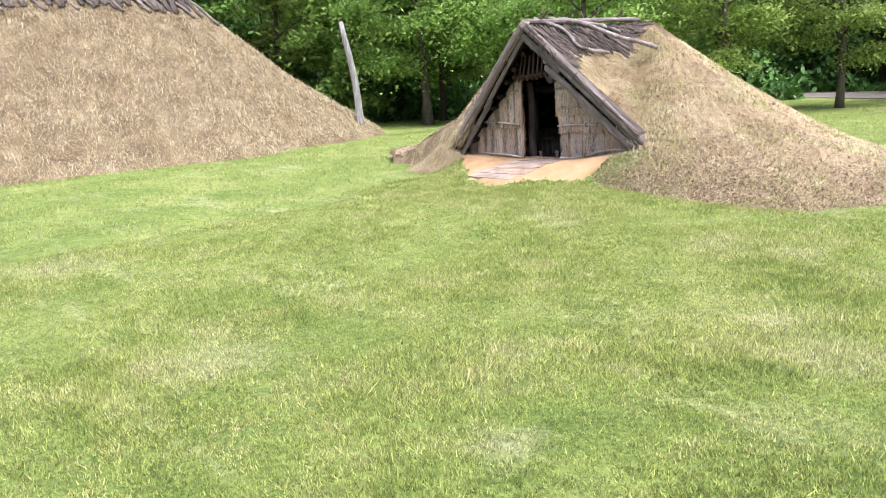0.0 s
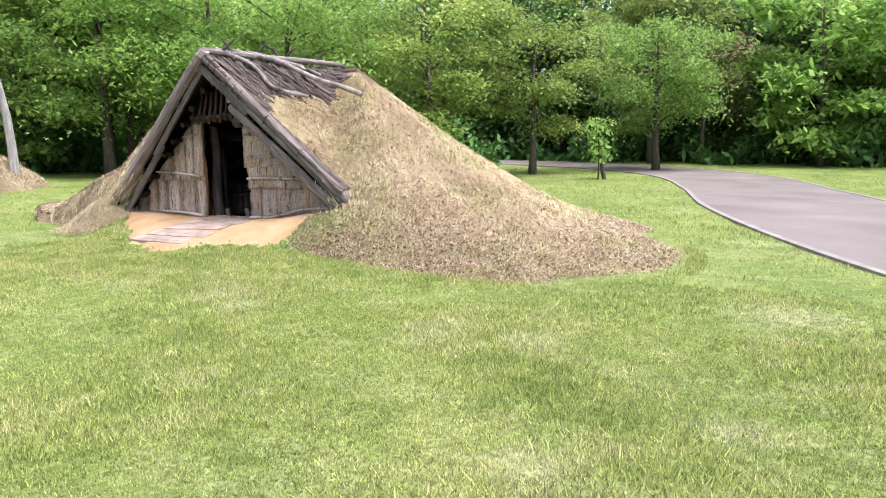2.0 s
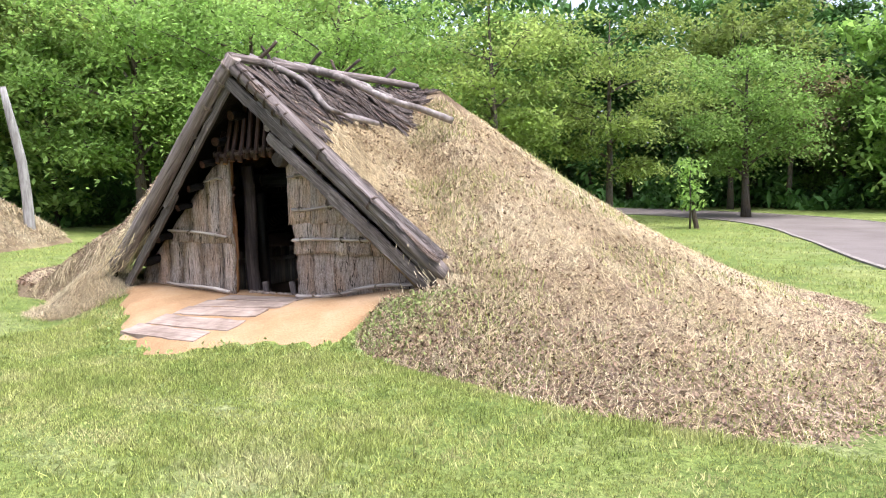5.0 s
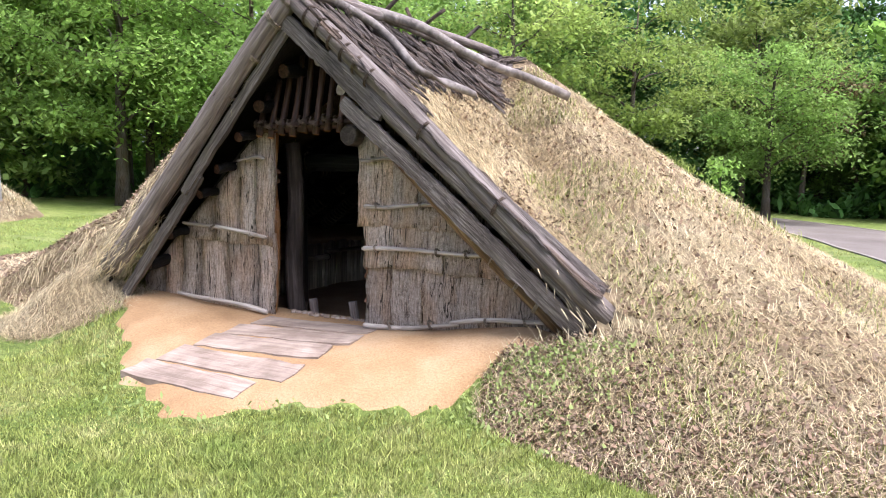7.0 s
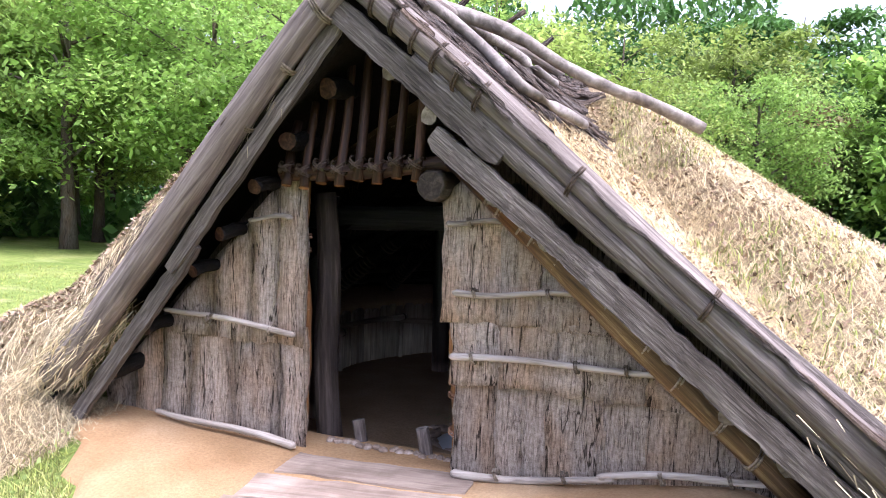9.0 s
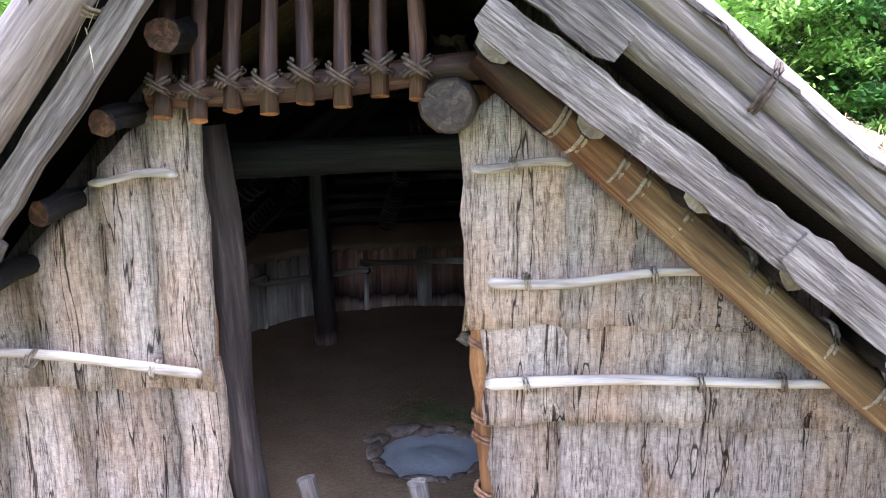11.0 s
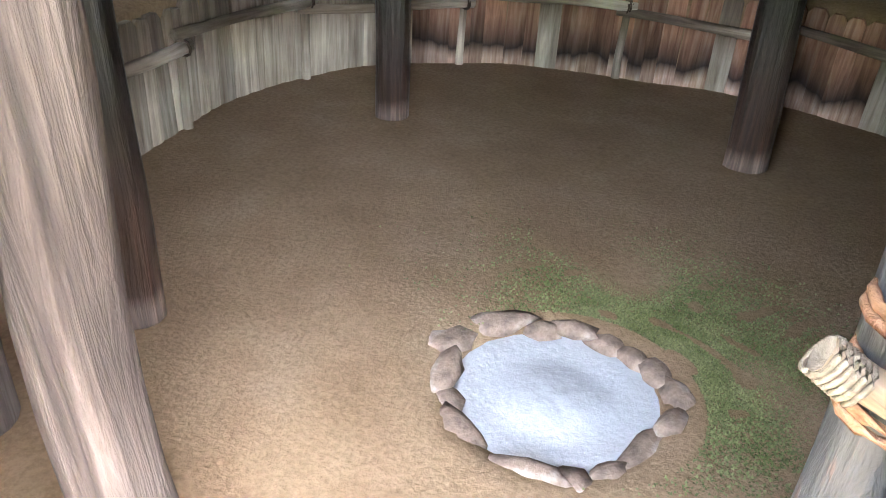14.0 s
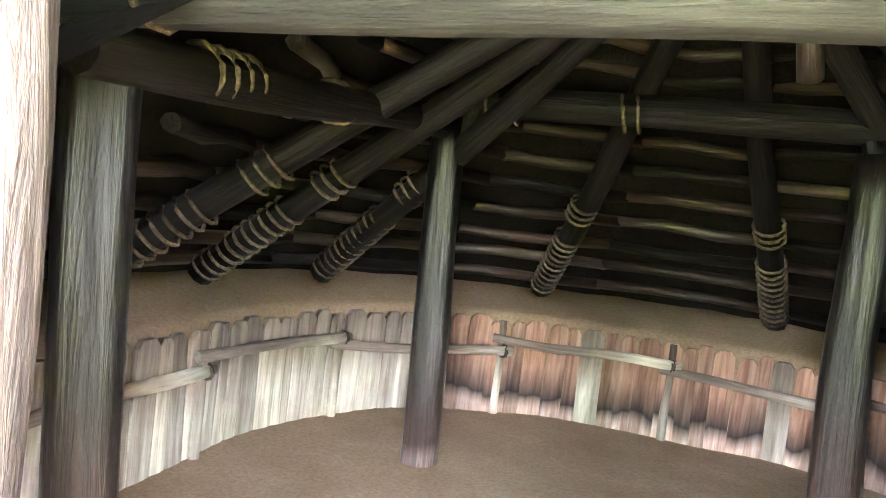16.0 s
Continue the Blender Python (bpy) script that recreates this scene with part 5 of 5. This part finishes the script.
part_me = cards("crown", leaf_cards(cc, g.uniform(0.05, 0.11, 420), 6, 0.7), M_LEAF)
put("crown", part_me, sap)
log("stake", (0.68, 22.6, ground_at(0.68, 22.6) - 0.1), (0.5, 22.6, 0.3), 0.1, 0.075, M_TRUNK, None, 0.02, 0.08, 801)
tagged(scene.objects["stake"], "short dark cut trunk standing in the grass", "stump")


# ---- grass, straw and litter ----
def blades(x, y, z, h, w, seed, lean=0.5):
    g = np.random.default_rng(seed)
    n = len(x)
    th = g.uniform(0, 6.2832, n)
    dx, dy = np.cos(th) * w, np.sin(th) * w
    a2 = g.uniform(0, 6.2832, n)
    l = np.abs(g.normal(0, lean, n)) * h
    return np.stack([np.stack([x - dx, y - dy, z - 0.004], 1), np.stack([x + dx, y + dy, z - 0.004], 1), np.stack([x + l * np.cos(a2), y + l * np.sin(a2), z + h], 1)], 1)


gr = np.random.default_rng(21)


def lawn_points(n, x0, x1, y0, y1):
    x, y = gr.uniform(x0, x1, n), gr.uniform(y0, y1, n)
    ok = ~in_apron(x, y) & (hut_u(x, y) > 0.985) & ~on_road(x, y) & (mound2_u(x, y) > 0.99)
    return x[ok], y[ok]


parts_ = []
for n, tuft, box, h in ((75000, 6, (-1.0, 10.5, -11.0, -1.2), 0.028), (30000, 6, (3.5, 9.4, -10.4, -3.0), 0.026), (11000, 6, (-1.8, 3.4, -3.6, -0.6), 0.036), (26000, 3, (-14, 11, -9, 9), 0.05), (17000, 3, (-6, 13, 2, 30), 0.065)):
    x, y = lawn_points(n, *box)
    x, y = np.repeat(x, tuft) + gr.normal(0, 0.45 * h, len(x) * tuft), np.repeat(y, tuft) + gr.normal(0, 0.45 * h, len(y) * tuft)
    ok = ~in_apron(x, y)
    x, y = x[ok], y[ok]
    hh = gr.uniform(0.45, 1.25, len(x)) * h * (1 + 0.35 * np.sin(x * 2.1 + 2 * np.sin(y * 1.3)))
    parts_.append(blades(x, y, land(x, y) + vnoise(x, y, 1.3, 0.012, 5), hh, 0.0022 + h * 0.07, 30 + n, 0.8))
put("lawn_grass", cards("lawn_grass", np.concatenate(parts_), M_GRASS), label="short mown grass blades", category="grass", kind="stuff")


def lying(x, y, height, length, width, seed, up=0.35, drop=None):
    """Straw lying on a slope, mostly pointing down it."""
    g = np.random.default_rng(seed)
    n = len(x)
    e = 0.05
    sx, sy = (height(x + e, y) - height(x - e, y)) / (2 * e), (height(x, y + e) - height(x, y - e)) / (2 * e)
    th = np.arctan2(-sy, -sx) + g.normal(0, 1.5, n)
    L = length * g.uniform(0.5, 1.3, n)
    ux, uy = np.cos(th), np.sin(th)
    x1, y1 = x + ux * L, y + uy * L
    z0 = height(x, y)
    lift = np.abs(g.normal(0, up, n)) * L
    z1 = np.clip(height(x1, y1), z0 - 1.5 * L, z0 + 0.5 * L) + lift + 0.012
    xm, ym = (x + x1) / 2, (y + y1) / 2
    zm = (z0 + z1) / 2 + lift * 0.35 + 0.008
    w = width
    return np.stack([np.stack([x + uy * w, y - ux * w, z0], 1), np.stack([xm + uy * w, ym - ux * w, zm], 1), np.stack([x1, y1, z1], 1), np.stack([xm - uy * w, ym + ux * w, zm], 1), np.stack([x - uy * w, y + ux * w, z0], 1)], 1)


def mound_points(n, u0, u1, a0, a1, tuft=1):
    g = np.random.default_rng(n)
    a = np.repeat(g.uniform(a0, a1, n // tuft), tuft)
    R = np.interp(a, [q for q, _ in FOOT], [r for _, r in FOOT])
    u = np.repeat(np.sqrt(g.uniform(u0 * u0, u1 * u1, n // tuft)), tuft)
    x, y = HUT[0] + R * u * np.cos(np.radians(a)), HUT[1] + R * u * np.sin(np.radians(a))
    if tuft > 1:
        x, y = x + g.normal(0, 0.03, len(x)), y + g.normal(0, 0.03, len(y))
    bark = (np.abs(x) < bark_reach(y) - 0.04 + 0.07 * np.sin(y * 9)) & (y < 3.4) & (hut_u(x, y) < 0.75)
    edge = (y > FRONT - 0.03) & (y < FRONT + np.where(x > 0, 0.22, 0.1)) & (x > -2.3) & (x < 2.5)
    front = (y < FRONT) & in_apron(x, y)
    ok = ~bark & ~edge & ~front
    return x[ok], y[ok]


x, y = mound_points(330000, 0.1, 1.03, -98, 60, 7)
thin = np.random.default_rng(40).uniform(0, 1, len(x)) > 0.5 * smooth01((hut_u(x, y) - 0.66) / 0.3)
x, y = x[thin], y[thin]
x2, y2 = mound_points(70000, 0.1, 1.0, -180, -98, 9)
x, y = np.concatenate([x, x2]), np.concatenate([y, y2])
put("roof_straw", cards("roof_straw", lying(x, y, hut_height, 0.125, 0.0015, 41, 0.16), M_STRAW), hut, None, "dry straw-coloured grass", kind="stuff")
x, y = mound_points(30000, 0.1, 0.9, -75, 60)
keep = np.sin(x * 3.1 + 2 * np.sin(y * 2.3)) > 0.3
put("roof_green", cards("roof_green", lying(x[keep], y[keep], hut_height, 0.06, 0.003, 42, 0.6), M_GRASS), hut, None, "sparse green grass among the straw", kind="stuff")
# leaf litter on the skirt
x, y = mound_points(95000, 0.55, 1.03, -72, 30)
dens = smooth01((hut_u(x, y) - 0.58) / 0.38)
keep = np.random.default_rng(3).uniform(0, 1, len(x)) < dens
x, y = x[keep], y[keep]
c = np.stack([x, y, hut_height(x, y) + np.random.default_rng(4).uniform(0.005, 0.035, len(x))], 1)
put("leaf_litter", cards("leaf_litter", leaf_cards(c, np.random.default_rng(6).uniform(0.007, 0.023, len(c)), 44, 0.45), M_LITTER), hut, None, "dead brown leaves over the skirt of the mound", kind="stuff")
x, y = mound_points(16000, 0.75, 1.03, -180, -105)
c = np.stack([x, y, hut_height(x, y) + 0.015], 1)
put("leaf_litter", cards("leaf_litter", leaf_cards(c, np.random.default_rng(7).uniform(0.012, 0.03, len(c)), 45, 0.45), M_LITTER), hut, None, "dead brown leaves at the mound's foot", kind="stuff")
# single dead leaves caught higher up in the straw
x, y = mound_points(9000, 0.15, 0.7, -95, 40)
c = np.stack([x, y, hut_height(x, y) + np.random.default_rng(14).uniform(0.01, 0.04, len(x))], 1)
put("leaf_litter", cards("leaf_litter", leaf_cards(c, np.random.default_rng(16).uniform(0.008, 0.022, len(c)), 46, 0.6), M_LITTER), hut, None, "dead leaves caught in the straw", kind="stuff")
# green grass growing into the foot of the skirt
x, y = mound_points(70000, 0.72, 1.04, -72, -12)
u = hut_u(x, y)
gs = np.random.default_rng(8)
want = smooth01((u - 0.74) / 0.3) * (0.35 + 0.65 * (np.sin(x * 2.7 + 2 * np.sin(y * 1.9)) > -0.2))
keep = gs.uniform(0, 1, len(x)) < want * 0.75
x, y, u = x[keep], y[keep], u[keep]
put("skirt_grass", cards("skirt_grass", blades(x, y, np.where(u < 1, hut_height(x, y), land(x, y)), gs.uniform(0.02, 0.06, len(x)), 0.0035, 9, 0.7), M_GRASS), hut, None, "green grass growing among the dead leaves", kind="stuff")
# straw on the other mound
g = np.random.default_rng(51)
x, y = g.uniform(-19.5, -8.5, 210000), g.uniform(-9.0, 11.0, 210000)
keep = (mound2_u(x, y) < 1.0) & (mound2_u(x, y) > 0.11)
x, y = x[keep], y[keep]
put("roof_straw", cards("roof_straw", lying(x, y, mound2, 0.15, 0.006, 52), M_STRAW), hut2, None, "dry straw-coloured grass", kind="stuff")

# weeds at the edge of the sand
wd = np.random.default_rng(61)
n = 5200
x, y = wd.uniform(-2.0, 2.6, n), wd.uniform(-2.5, -0.3, n)
near = np.zeros(n)
for p in ap[6:64]:
    near = np.maximum(near, np.exp(-((x - p[0]) ** 2 + (y - p[1]) ** 2) / 0.035))
ok = (~in_apron(x, y)) & (y < -0.5) & (wd.uniform(0, 1, n) < near)
x, y = np.concatenate([x[ok], wd.normal(2.2, 0.34, 1500)]), np.concatenate([y[ok], -0.52 - np.abs(wd.normal(0, 0.3, 1500))])
ok = ~in_apron(x, y)
x, y = x[ok], y[ok]
zz = np.maximum(land(x, y), np.where(hut_u(x, y) < 1, hut_height(x, y), -9))
c = np.stack([x, y, zz + wd.uniform(0.01, 0.07, len(x))], 1)
put("weeds", cards("weeds", leaf_cards(c, wd.uniform(0.007, 0.019, len(c)), 62, 0.8), M_CLOVER), label="small broad-leaved weeds round the bare sand", category="weeds", kind="stuff")

# straw bunched over the feet of the gable logs
sb = np.random.default_rng(71)
for cx, cz, n in ((-2.12, 0.28, 1700), (2.6, 0.22, 160)):
    t = sb.uniform(0, 1, n)
    sgn = 1 if cx > 0 else -1
    x = cx - sgn * t * 0.5 + sb.normal(0, 0.07, n)
    y = -0.3 + sb.normal(0, 0.1, n)
    z = cz + t * 0.5 + sb.normal(0, 0.06, n)
    L = sb.uniform(0.06, 0.18, n)
    dx, dy, dz = sgn * sb.uniform(0.1, 0.9, n) * L, sb.normal(-0.2, 0.5, n) * L, -sb.uniform(0.3, 1.0, n) * L
    w = 0.003
    tri3 = np.stack([np.stack([x - w, y - w, z], 1), np.stack([x + w, y + w, z], 1), np.stack([x + dx, y + dy, z + dz], 1)], 1)
    put("straw", cards("straw", tri3, M_STRAW), hut, None, "loose dry straw hanging over the log", kind="stuff")

# straw heaped round the feet of the gable logs
for hx, hy, wide, high, n, seed in ((-2.42, -0.42, 0.42, 0.46, 12000, 81), (2.62, -0.42, 0.22, 0.22, 2500, 82)):
    def heap(x, y):
        return land(x, y) - 0.03 + high * np.exp(-(((x - hx) / wide) ** 2 + ((y - hy) / wide) ** 2)) + vnoise(x, y, 9.0, 0.012, seed)

    m = 22
    qx, qy = np.meshgrid(np.linspace(hx - 1.9 * wide, hx + 1.9 * wide, m), np.linspace(hy - 1.9 * wide, hy + 1.9 * wide, m))
    inside = np.hypot(qx - hx, qy - hy) < 1.85 * wide
    part("foot_mound", np.stack([qx, qy, heap(qx, qy)], -1).reshape(-1, 3), [(j * m + i, j * m + i + 1, (j + 1) * m + i + 1, (j + 1) * m + i) for j in range(m - 1) for i in range(m - 1) if inside[j, i]],
         M_THATCH, hut, "dry straw heaped at the foot of the gable log")
    g = np.random.default_rng(seed)
    a, r = g.uniform(0, 6.2832, n), 1.75 * wide * np.sqrt(g.uniform(0, 1, n))
    put("straw", cards("straw", lying(hx + r * np.cos(a), hy + r * np.sin(a), heap, 0.12, 0.0018, seed, 0.25), M_STRAW), hut, None, "loose dry straw", kind="stuff")
